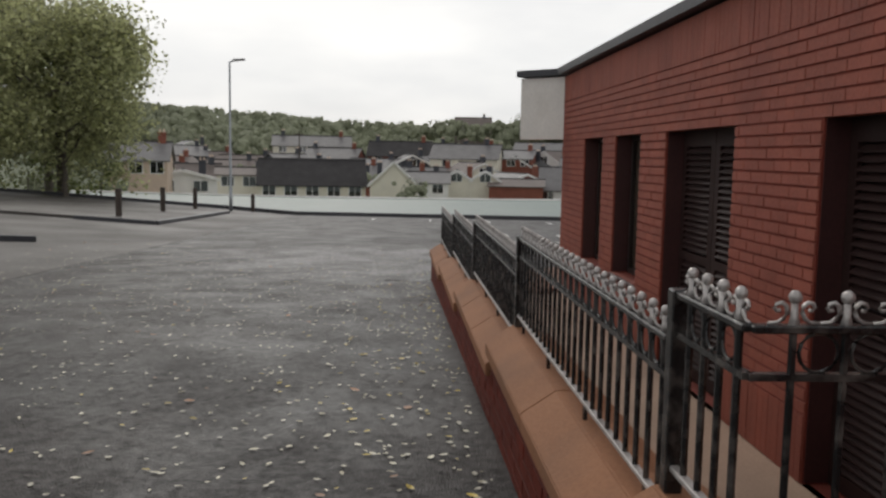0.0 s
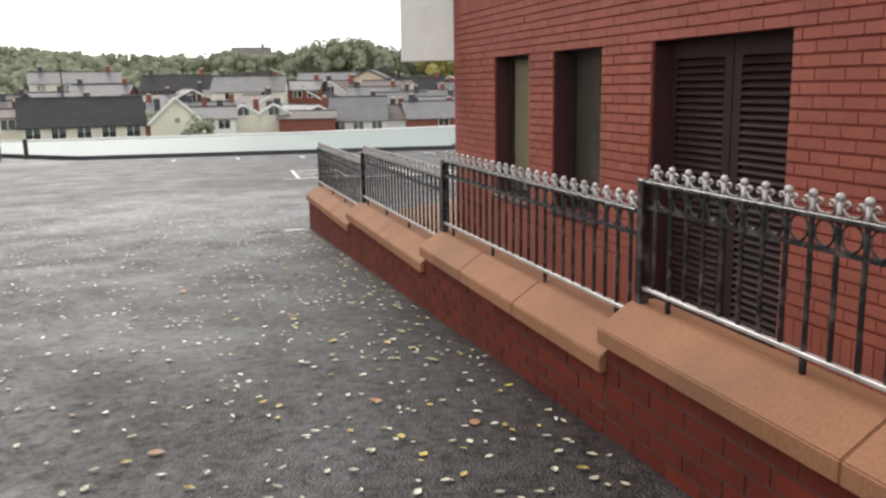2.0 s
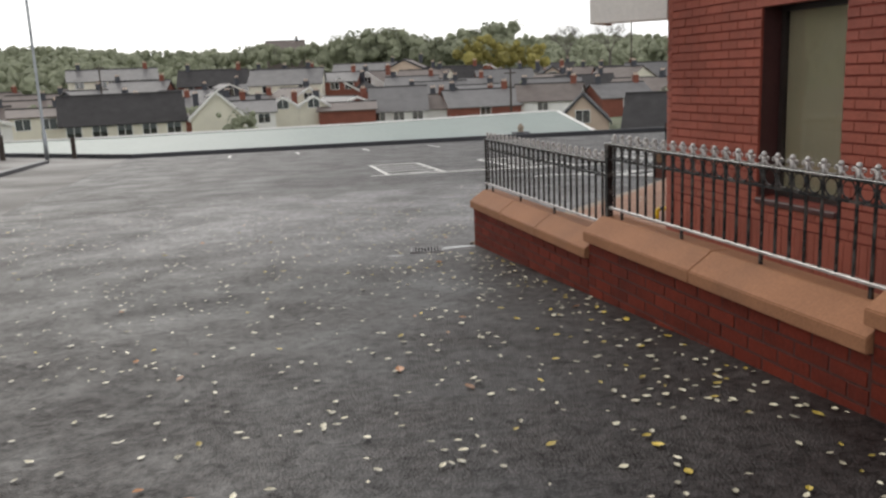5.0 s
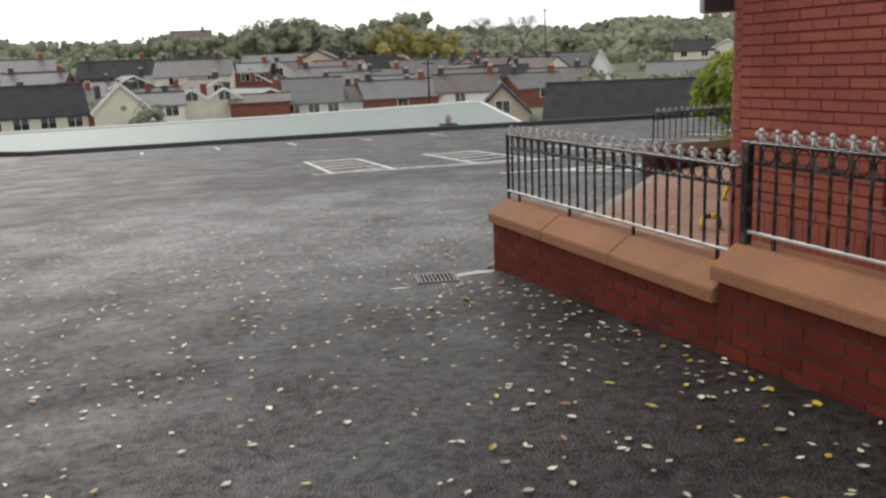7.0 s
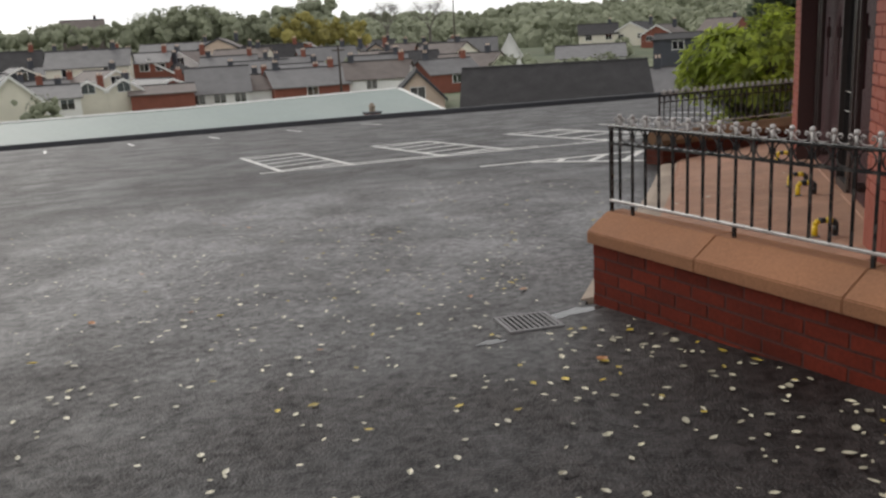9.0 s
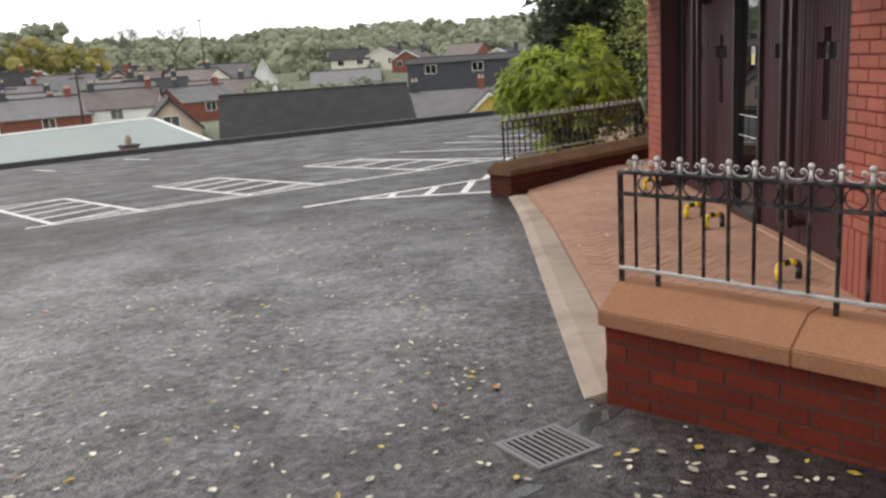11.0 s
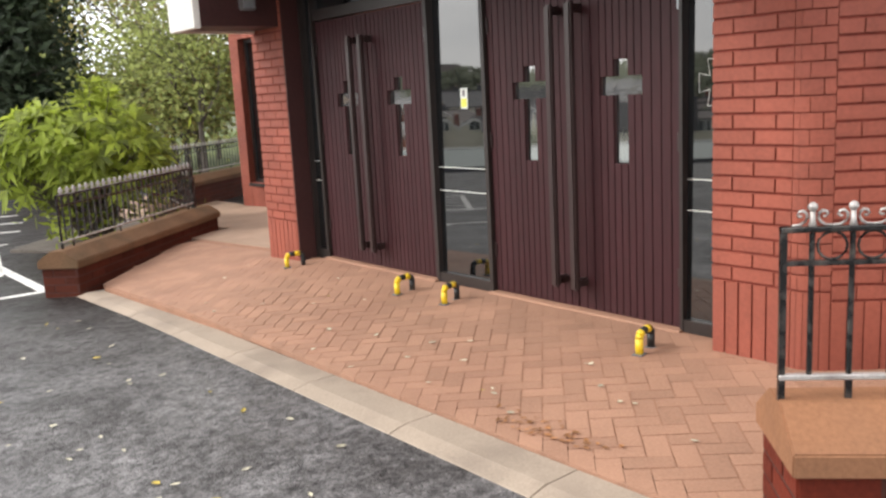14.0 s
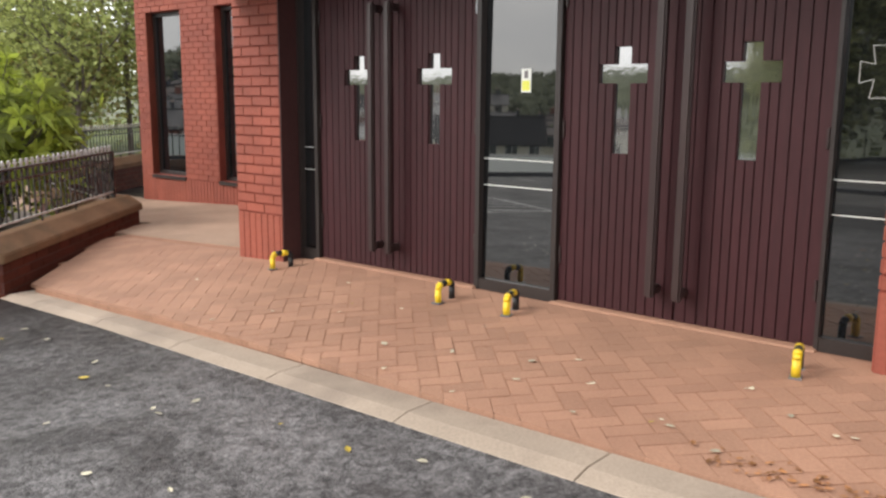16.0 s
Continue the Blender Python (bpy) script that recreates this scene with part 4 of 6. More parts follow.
def railing(name_at, length, n, label, group, post_ends, z_low=0.065, height=0.50):
    """A panel of iron railing along its local x from the origin: rails, balusters, a row of rings, silver finials."""
    r = empty("railing", label, "railing", group)
    r.matrix_basis = name_at
    top, mid, low = height - 0.012, height - 0.106, z_low
    part("bottom_rail", bevelled(Build().box(0, length, -0.012, 0.012, low - 0.008, low + 0.008), 0.003), M_SILVER, r, "rail with worn silver paint")
    part("middle_rail", Build().box(0, length, -0.011, 0.011, mid - 0.007, mid + 0.007), M_IRON, r)
    part("top_rail", bevelled(Build().box(0, length, -0.016, 0.016, top - 0.008, top + 0.008), 0.003), M_IRON, r)
    for x in post_ends:
        if x is None:
            part("end_bar", Build().box(0.0, 0.018, -0.009, 0.009, -0.01, top + 0.008), M_IRON, r)
            continue
        part("post", bevelled(Build().box(x - 0.022, x + 0.022, -0.022, 0.022, -0.02, top + 0.012), 0.004), M_IRON, r)
    step = (length - 0.135) / (n - 1)
    bal = shared(("bal", height), lambda: Build().tube([(0, 0, low), (0, 0, top)], 0.0085, 6).mesh("baluster", M_IRON))
    fin = shared(("finial", round(step, 3)), lambda: finial_mesh(step / 2))
    rg = shared(("ring", round(step, 3)), lambda: ring_mesh(min(0.039, step * 0.40)))
    for i in range(n):
        x = 0.085 + step * i
        for nm, me, z in (("baluster", bal, 0), ("finial", fin, top + 0.008)):
            ob = new(nm, me)
            ob.parent = r
            ob.location = (x, 0, z)
        if i < n - 1:
            ob = new("ring", rg)
            ob.parent = r
            ob.location = (x + step / 2, 0, (top + mid) / 2)
    for i in range(4):
        x = 0.085 + step * (1 + round((n - 3) * i / 3))
        part("foot", Build().box(x - 0.009, x + 0.009, -0.007, 0.007, -0.01, low - 0.008), M_IRON, r)
    return r


WALL_T = 0.36
RETURN_Y = -1.46                           # outer face of the return towards the building
for i in range(5):
    y1 = 9.5 - i * PANEL
    y0 = y1 - PANEL if i < 4 else RETURN_Y
    zb = 0.255 + 0.118 * i
    wob = part("low_wall_core", Build().box(WALL_X + 0.008, WALL_X + WALL_T, y0, y1, -0.5, zb), M_MORTAR_G)
    wob.name = "low_wall"
    tagged(wob, "low dark red brick wall beside the car park", "wall", "low wall bays", "structure")
    zlow = min(ground_z(0, y1), ground_z(0, y0)) - 0.1
    zstart = zb - BH * math.ceil((zb - zlow) / BH)
    brick_field(wob, (WALL_X + 0.008, y1, 0), (0, -1, 0), y1 - y0, zstart, zb, [], (0, 3, -1, 2), M_LOWBRICK, M_LOWBRICK, proud=0.004, joint=0.007)
    if i == 0:
        brick_field(wob, (WALL_X + WALL_T, y1, 0), (-1, 0, 0), WALL_T, zstart, zb, [], (0, 3, -1, 2), M_LOWBRICK, M_LOWBRICK, proud=0.004, joint=0.007)
    cuts = [y0, y0 + PANEL * 0.36, y0 + PANEL * 0.68, y1] if i % 2 == 0 else [y0, y0 + PANEL * 0.5, y1]
    if i == 4:
        cuts = [y0 - 0.025, y1]
    for c0, c1 in zip(cuts, cuts[1:]):
        over = (0.022 if i == 0 else 0.03) if c1 == y1 else 0.0
        cp = part("coping_stone", bevelled(coping_piece(Build(), c0 + 0.0012, c1 - 0.0012 + over, zb + 0.002, WALL_X, WALL_X + WALL_T), 0.005, 2), M_COPING)
        tagged(cp, "sandstone-coloured coping stone with sloped sides", "coping", "coping stones of the low wall")
    head = 0.018 if i == 0 else -0.015
    m = pose(WALL_X + 0.15, y1 + head, zb + 0.165, 0, 0, -90)
    railing(m, PANEL - 0.03 + head if i < 4 else 0.41, 24 if i < 4 else 4, "black iron railing with silver ball finials", "railings on the low wall", [0.0] if i else [None])

# return of the low wall from its end to the building
RX0 = WALL_X + WALL_T + 0.03
ret_zb = 0.255 + 0.118 * 4
ret_w = part("low_wall", Build().box(RX0 - 0.03, FACE_X - 0.012, RETURN_Y + 0.008, RETURN_Y + WALL_T, -0.5, ret_zb), M_MORTAR_G)
tagged(ret_w, "short brick return wall closing the walkway", "wall", "low wall bays", "structure")
brick_field(ret_w, (WALL_X + 0.008, RETURN_Y + 0.008, 0), (1, 0, 0), FACE_X - WALL_X - 0.02, ret_zb - BH * 7, ret_zb, [], (0, 3, -1, 2), M_LOWBRICK, M_LOWBRICK, proud=0.004, joint=0.007)
ret_c = coping_piece(Build(), RX0, FACE_X - 0.012, ret_zb + 0.002, RETURN_Y, RETURN_Y + WALL_T)
ret_c.v = [(y, x, z) for x, y, z in ret_c.v]
ret_c.f = [tuple(reversed(f)) for f in ret_c.f]
tagged(part("coping_stone", bevelled(ret_c, 0.005, 2), M_COPING), "sandstone-coloured coping stone with sloped sides", "coping", "coping stones of the low wall")
railing(pose(WALL_X + 0.15, -1.325, ret_zb + 0.165), FACE_X - WALL_X - 0.19, 15, "black iron railing with silver ball finials", "railings on the low wall", [])


# second low wall beyond the paving

def second_wall(p0, p1, zb, n, label):
    p0v, p1v = Vector((*p0, 0)), Vector((*p1, 0))
    L = (p1v - p0v).length
    ang = math.degrees(math.atan2((p1v - p0v).y, (p1v - p0v).x))
    m = pose(p0v.x, p0v.y, 0, 0, 0, ang)
    wob = part("low_wall", Build().box(0, L, 0.008, WALL_T, -1.0, zb), M_MORTAR_G)
    wob.matrix_basis = m
    tagged(wob, label, "wall", "low wall bays", "structure")
    brick_field(wob, (0, 0.008, 0), (1, 0, 0), L, zb - BH * 6, zb, [], (0, 5, -2, 2), M_LOWBRICK_D, M_LOWBRICK_D, proud=0.004, joint=0.007)
    brick_field(wob, (0, WALL_T, 0), (0, -1, 0), WALL_T, zb - BH * 6, zb, [], (0, 5, -2, 2), M_LOWBRICK_D, M_LOWBRICK_D, proud=0.004, joint=0.007)
    prof_b = coping_piece(Build(), -0.03, L + 0.03, zb + 0.002, 0, WALL_T)
    prof_b.v = [(y, x, z) for x, y, z in prof_b.v]
    prof_b.f = [tuple(reversed(f)) for f in prof_b.f]
    cp = part("coping_stone", bevelled(prof_b, 0.008, 2), M_COPING_D)
    cp.matrix_basis = m
    tagged(cp, "long weathered brown coping with sloped sides", "coping", "coping stones of the low wall")
    railing(m @ pose(0.08, 0.18, zb + 0.165), L - 0.35, n, "black iron railing with silver ball finials", "railings beyond the paving", [None, L - 0.35])


second_wall((5.52, 14.40), (8.65, 14.28), -0.06, 26, "low brick wall with a broad coping beyond the paving")
second_wall((8.9, 14.45), (11.3, 16.1), -0.22, 24, "low brick wall with railings bending along the path")
second_wall((11.6, 16.25), (15.6, 15.75), -0.02, 34, "low brick wall further along the path")


# ---- car park fittings ----
def road_line(parent, p, q, w=0.09):
    """A painted line on the asphalt."""
    p, q = Vector((*p, 0)), Vector((*q, 0))
    d = (q - p).normalized() * 0.5
    n = Vector((-d.y, d.x, 0)) * w
    poly = [(p + n)[:2], (p - n)[:2], (q - n)[:2], (q + n)[:2]]
    part("line", Build().prism(poly, lambda x, y: ground_z(x, y) - 0.004, lambda x, y: ground_z(x, y) + 0.005), M_LINE, parent)


def hatched_aisle(x, y, n, w=1.2, length=4.3):
    """A hatched strip between two parking bays: two long lines and slanting rungs."""
    h = empty("bay_marking", "worn white hatched marking between parking bays", "marking", "hatched bay markings")
    lean = 0.09
    a0, a1 = Vector((x, y)), Vector((x + w, y - 0.27 * w))
    b0, b1 = a0 + Vector((lean * length, length)), a1 + Vector((lean * length, length))
    road_line(h, a0, b0)
    road_line(h, a1, b1)
    road_line(h, b0, b1)
    for i in range(n):
        t = (i + 0.3) / n
        road_line(h, a0.lerp(b0, t), a1.lerp(b1, min(1, t + 0.12)), 0.10)


hatched_aisle(1.95, 19.9, 5)
hatched_aisle(4.75, 19.15, 5)
hatched_aisle(7.75, 18.3, 4)
front = empty("front_marking", "worn white line across the ends of the bays", "marking")
road_line(front, (1.6, 20.1), (9.6, 17.85))
road_line(front, (2.4, 20.15), (6.6, 19.0), 0.07)
near_m = empty("near_marking", "worn white hatched triangle beside the paving", "marking")
for p, q in (((4.15, 16.92), (6.9, 16.15)), ((4.9, 16.62), (5.85, 14.95)), ((5.85, 14.95), (7.6, 16.65)), ((5.12, 16.25), (5.45, 16.55)),
             ((5.35, 15.8), (6.1, 16.35)), ((5.62, 15.35), (6.7, 16.2)), ((6.9, 16.15), (9.4, 17.9))):
    road_line(near_m, p, q, 0.10)
for x0, y0, x1, y1 in ((11.1, 18.6, 10.6, 22.3), (12.4, 19.4, 12.5, 22.8), (13.8, 20.4, 14.0, 23.4), (9.4, 17.9, 9.0, 21.8)):
    m_ = empty("bay_line", "white parking bay line", "marking", "bay lines")
    road_line(m_, (x0, y0), (x1, y1))
for i in range(5):
    x0 = -1.0 + i * 2.6
    m_ = empty("bay_line", "white parking bay line", "marking", "bay lines")
    road_line(m_, (x0, edge_y(x0) - 5.2), (x0 + 0.1, edge_y(x0) - 3.2))


def drain_grate(x, y):
    g = empty("drain_grate", "square black iron drain grate in the asphalt", "drain")
    g.matrix_basis = pose(x, y, ground_z(x, y), math.degrees(-math.atan(0.0425)), 0, -14)
    w = 0.155
    f = Build()
    f.box(-w, w, -w, -w + 0.02, -0.02, 0.010).box(-w, w, w - 0.02, w, -0.02, 0.010)
    f.box(-w, -w + 0.02, -w + 0.02, w - 0.02, -0.02, 0.010).box(w - 0.02, w, -w + 0.02, w - 0.02, -0.02, 0.010)
    part("frame", f, M_GREY, g)
    # flat black sheet paints the darkness between the bars; no hole beneath
    part("slot_shade", Build().box(-w + 0.015, w - 0.015, -w + 0.015, w - 0.015, -0.02, 0.004), M_SLOT_SHADE, g)
    for i in range(9):
        xx = -w + 0.035 + i * 0.030
        part("bar", Build().box(xx - 0.0065, xx + 0.0065, -w + 0.02, w - 0.02, -0.008, 0.009), M_GREY, g)


drain_grate(0.10, 9.43)
M_WATER = mat("shallow_water", (0.045, 0.042, 0.04), 0.08, vary=0.2, scale=3, fine=30, bump=0.06)


def puddle(x, y, rx, ry, seed):
    """A shallow pool with a soft wandering outline."""
    rnd = random.Random(seed)
    n, ph = 48, [rnd.uniform(0, 6.283) for _ in range(4)]
    poly = []
    for i in range(n):
        a = 2 * math.pi * i / n
        k = 1 + 0.22 * math.sin(2 * a + ph[0]) + 0.16 * math.sin(3 * a + ph[1]) + 0.10 * math.sin(5 * a + ph[2]) + 0.07 * math.sin(9 * a + ph[3])
        poly.append((x + rx * k * math.cos(a), y + ry * k * math.sin(a)))
    ob = part("puddle", Build().prism(poly, lambda px, py: ground_z(px, py) - 0.002, lambda px, py: ground_z(px, py) + 0.0025), M_WATER)
    tagged(ob, "shallow puddle of rainwater on the asphalt", "puddle", "puddles")


puddle(0.40, 9.43, 0.15, 0.065, 3)
puddle(-0.24, 9.26, 0.08, 0.03, 5)


def guard_hoop(x, y, ang):
    """A small yellow and black hoop guard bolted to the paving."""
    h = empty("hoop_guard", "small yellow and black striped hoop guard on the paving", "guard", "hoop guards before the doors")
    z = paving_z(x, y)
    h.matrix_basis = pose(x, y, z, 0, 0, ang)
    r, w, top = 0.021, 0.072, 0.112
    part("yellow_leg", Build().tube([(-w, 0, 0), (-w, 0, top - 0.03)], r, 10), M_YELLOW, h, smooth=True)
    part("black_leg", Build().tube([(w, 0, 0), (w, 0, top - 0.03)], r, 10), M_BLACK, h, smooth=True)
    arc = [(-w, 0, top - 0.03), (-w + 0.008, 0, top - 0.010), (-w + 0.026, 0, top), (0, 0, top + 0.002), (w - 0.026, 0, top), (w - 0.008, 0, top - 0.010), (w, 0, top - 0.03)]
    for i in range(6):
        part("band", Build().tube([arc[i], arc[i + 1]], r + (0.001 if i % 2 else 0.0), 10), M_YELLOW if i in (0, 1, 3) else M_BLACK, h, smooth=True)
    for x_ in (-w, w):
        part("base_plate", Build().box(x_ - 0.032, x_ + 0.032, -0.028, 0.028, -0.004, 0.004), M_GREY, h)


for hx, hy, turn in ((5.44, 12.34, -62), (4.30, 11.19, -40), (3.97, 10.82, -30), (2.77, 9.66, -31)):
    guard_hoop(hx, hy, turn)


def bollard(x, y, h):
    b = part("bollard", bevelled(Build().box(-0.09, 0.09, -0.09, 0.09, -0.1, h), 0.02), M_POST)
    b.location = (x, y, ground_z(x, y))
    tagged(b, "dark weathered timber bollard at the kerb", "bollard", "timber bollards")


bollard(-9.42, 27.0, 1.05)
bollard(-9.74, 33.8, 1.1)
bollard(-9.69, 39.4, 1.1)
bollard(-7.6, 43.6, 0.95)


def island_kerb(pts):
    for (x0, y0), (x1, y1) in zip(pts, pts[1:]):
        d = Vector((x1 - x0, y1 - y0)).normalized()
        n = Vector((-d.y, d.x)) * 0.11
        poly = [(x0 + n.x, y0 + n.y), (x0 - n.x, y0 - n.y), (x1 - n.x, y1 - n.y), (x1 + n.x, y1 + n.y)]
        b = Build().prism(poly, lambda x, y: ground_z(x, y) - 0.1, lambda x, y: ground_z(x, y) + 0.13)
        tagged(part("island_kerb", bevelled(b, 0.02), M_TRIM), "dark kerb round a raised traffic island", "kerb", "island kerbs")


island_kerb([(-10.24, 25.1), (-7.69, 25.2), (-8.01, 38.8)])
island_kerb([(-13.5, 13.6), (-8.4, 15.2), (-7.64, 15.8)])
isl = Build().prism([(-16, 25.4), (-7.85, 25.4), (-8.1, 38.7), (-16, 42)], lambda x, y: ground_z(x, y) - 0.05, lambda x, y: ground_z(x, y) + 0.10)
tagged(part("island", isl, M_TARMAC), "raised tarmac traffic island", "pavement", kind="structure")


def street_lamp(x, y, h):
    l = empty("street_lamp", "tall grey steel street lamp", "street lamp")
    z = ground_z(x, y)
    part("pole", Build().tube([(x, y, z - 0.1), (x, y, z + 1.2), (x, y, z + 1.21), (x, y, z + h)], [0.09, 0.09, 0.065, 0.05], 10), M_STEEL, l, smooth=True)
    part("arm", Build().tube([(x, y, z + h - 0.03), (x + 0.25, y - 0.05, z + h + 0.05)], 0.035, 8), M_STEEL, l)
    head_ = Build().hexa([(x + 0.15, y - 0.14, z + h), (x + 0.85, y - 0.18, z + h + 0.08), (x + 0.85, y + 0.08, z + h + 0.08), (x + 0.15, y + 0.05, z + h),
                          (x + 0.15, y - 0.10, z + h + 0.13), (x + 0.80, y - 0.14, z + h + 0.17), (x + 0.80, y + 0.04, z + h + 0.17), (x + 0.15, y + 0.02, z + h + 0.13)])
    part("head", bevelled(head_, 0.03, 2), M_GREY, l)


street_lamp(-8.62, 42.8, 7.75)

stack = empty("chimney_stack", "small red brick chimney with a pale conical cowl", "chimney", at=(16.0, 49.0, 0))
part("stack", bevelled(Build().box(-0.38, 0.38, -0.3, 0.3, -8.5, -1.95), 0.02), M_REDR, stack)
part("capstone", bevelled(Build().box(-0.44, 0.44, -0.36, 0.36, -1.95, -1.85), 0.02), M_GREYR, stack)
part("cowl", Build().tube([(0, 0, -1.85), (0, 0, -1.62), (0, 0, -1.60), (0, 0, -1.38)], [0.17, 0.15, 0.22, 0.07], 10), M_KERB, stack, "pale clay cowl")

# grass verge beyond the bays
verge = Build()
vx = [18.6, 20, 22, 25, 29, 33]
for i in range(len(vx) - 1):
    verge.prism([(vx[i], 12.5), (vx[i + 1], 12.5), (vx[i + 1], min(24.5 + 0.6 * (vx[i + 1] - 18.6), edge_y(vx[i + 1]) - 0.1)), (vx[i], min(24.5 + 0.6 * (vx[i] - 18.6), edge_y(vx[i]) - 0.1))],
                lambda x, y: ground_z(x, y) - 0.1, lambda x, y: ground_z(x, y) + 0.10 + 0.06 * (x - 18.6))
tagged(part("grass_verge", verge, M_GRASS), "sloping grass verge with fallen leaves", "grass", kind="structure")
bed_b = Build().prism([(7.7, 14.66), (8.6, 14.62), (11.2, 16.4), (11.4, 17.3), (8.7, 17.2)], -0.8, lambda x, y: ground_z(x, y) + 0.04)
tagged(part("planting_bed", bed_b, M_BARK), "bare brown soil bed behind the low wall", "soil", kind="structure")


# ---- fallen leaves ----
def leaf_litter(name, material, n, region, size, seed, label):
    rnd = random.Random(seed)
    b = Build()
    made = 0
    while made < n:
        x, y = region(rnd)
        if x > WALL_X - 0.03 and y < 9.55:
            continue
        s_, d_ = sd(x, y)
        on_paving = d_ < KERB_D + 0.03 and s_ > -1.7
        if on_paving and (d_ < 0.25 or d_ > 1.55):
            continue
        z = (paving_z(x, y) if on_paving else ground_z(x, y)) + 0.008
        a = rnd.uniform(0, 6.283)
        l = size * rnd.uniform(0.6, 1.35)
        w = l * rnd.uniform(0.4, 0.75)
        curl = l * rnd.uniform(0.0, 0.28)
        c, s = math.cos(a), math.sin(a)
        shape = [(-0.5, 0), (-0.22, 0.42), (0.12, 0.5), (0.36, 0.25), (0.55, 0), (0.36, -0.25), (0.12, -0.5), (-0.22, -0.42)]
        k = len(b.v)
        tilt = rnd.uniform(-0.25, 0.25)
        for px, py in shape:
            lx, ly = px * l, py * w * rnd.uniform(0.85, 1.1)
            b.v.append((x + lx * c - ly * s, y + lx * s + ly * c, z + curl * (abs(py) * 0.9 + abs(px) * 0.5) + max(0, lx * tilt)))
        b.v.append((x, y, z))
        b.f += [(k + i, k + (i + 1) % 8, k + 8) for i in range(8)]
        made += 1
    tagged(part(name, b, material), label, "leaves", kind="stuff")


def over_lot(rnd):
    y = rnd.uniform(-2.5, 17)
    x = -7 + 7.6 * rnd.random() ** 0.8
    return (x, y) if rnd.random() > (y - 8) / 14 else (x, rnd.uniform(-2.5, 9))


def by_wall(rnd):
    return WALL_X - 0.05 - abs(rnd.gauss(0, 0.55)), rnd.uniform(-2.5, 9.2)


def by_doors(rnd):
    return E(rnd.uniform(-3.6, 4.5), rnd.uniform(0.4, 5.0))[:2]


leaf_litter("fallen_leaves", M_LITTER_P, 2400, over_lot, 0.034, 11, "small pale wet leaves scattered over the asphalt")
leaf_litter("fallen_leaves", M_LITTER_P, 200, by_wall, 0.036, 12, "pale wet leaves gathered along the low wall")
leaf_litter("fallen_leaves", M_LITTER_Y, 120, by_wall, 0.043, 13, "yellow fallen leaves along the low wall")
leaf_litter("fallen_leaves", M_LITTER_Y, 110, over_lot, 0.044, 14, "yellow fallen leaves on the asphalt")
leaf_litter("fallen_leaves", M_LITTER_B, 70, over_lot, 0.055, 15, "brown fallen leaves on the asphalt")
leaf_litter("fallen_leaves", M_LITTER_P, 150, by_doors, 0.040, 16, "pale fallen leaves before the doors")
leaf_litter("fallen_leaves", M_LITTER_Y, 40, by_doors, 0.045, 17, "yellow fallen leaves before the doors")


def heap_by_kerb(rnd):
    return E(-0.7 + rnd.gauss(0, 0.75), 2.35 + abs(rnd.gauss(0, 0.42)))[:2]


leaf_litter("fallen_leaves", M_LITTER_P, 36, heap_by_kerb, 0.036, 19, "pale fallen leaves drifted beside the kerb")
leaf_litter("fallen_leaves", M_LITTER_Y, 7, heap_by_kerb, 0.042, 20, "yellow fallen leaves drifted beside the kerb")


def by_kerb(rnd):
    return E(-0.35 + rnd.gauss(0, 0.16), 1.47 + rnd.gauss(0, 0.05))[:2]


leaf_litter("fallen_leaves", M_LITTER_B, 55, by_kerb, 0.03, 18, "small brown leaf debris caught against the kerb")


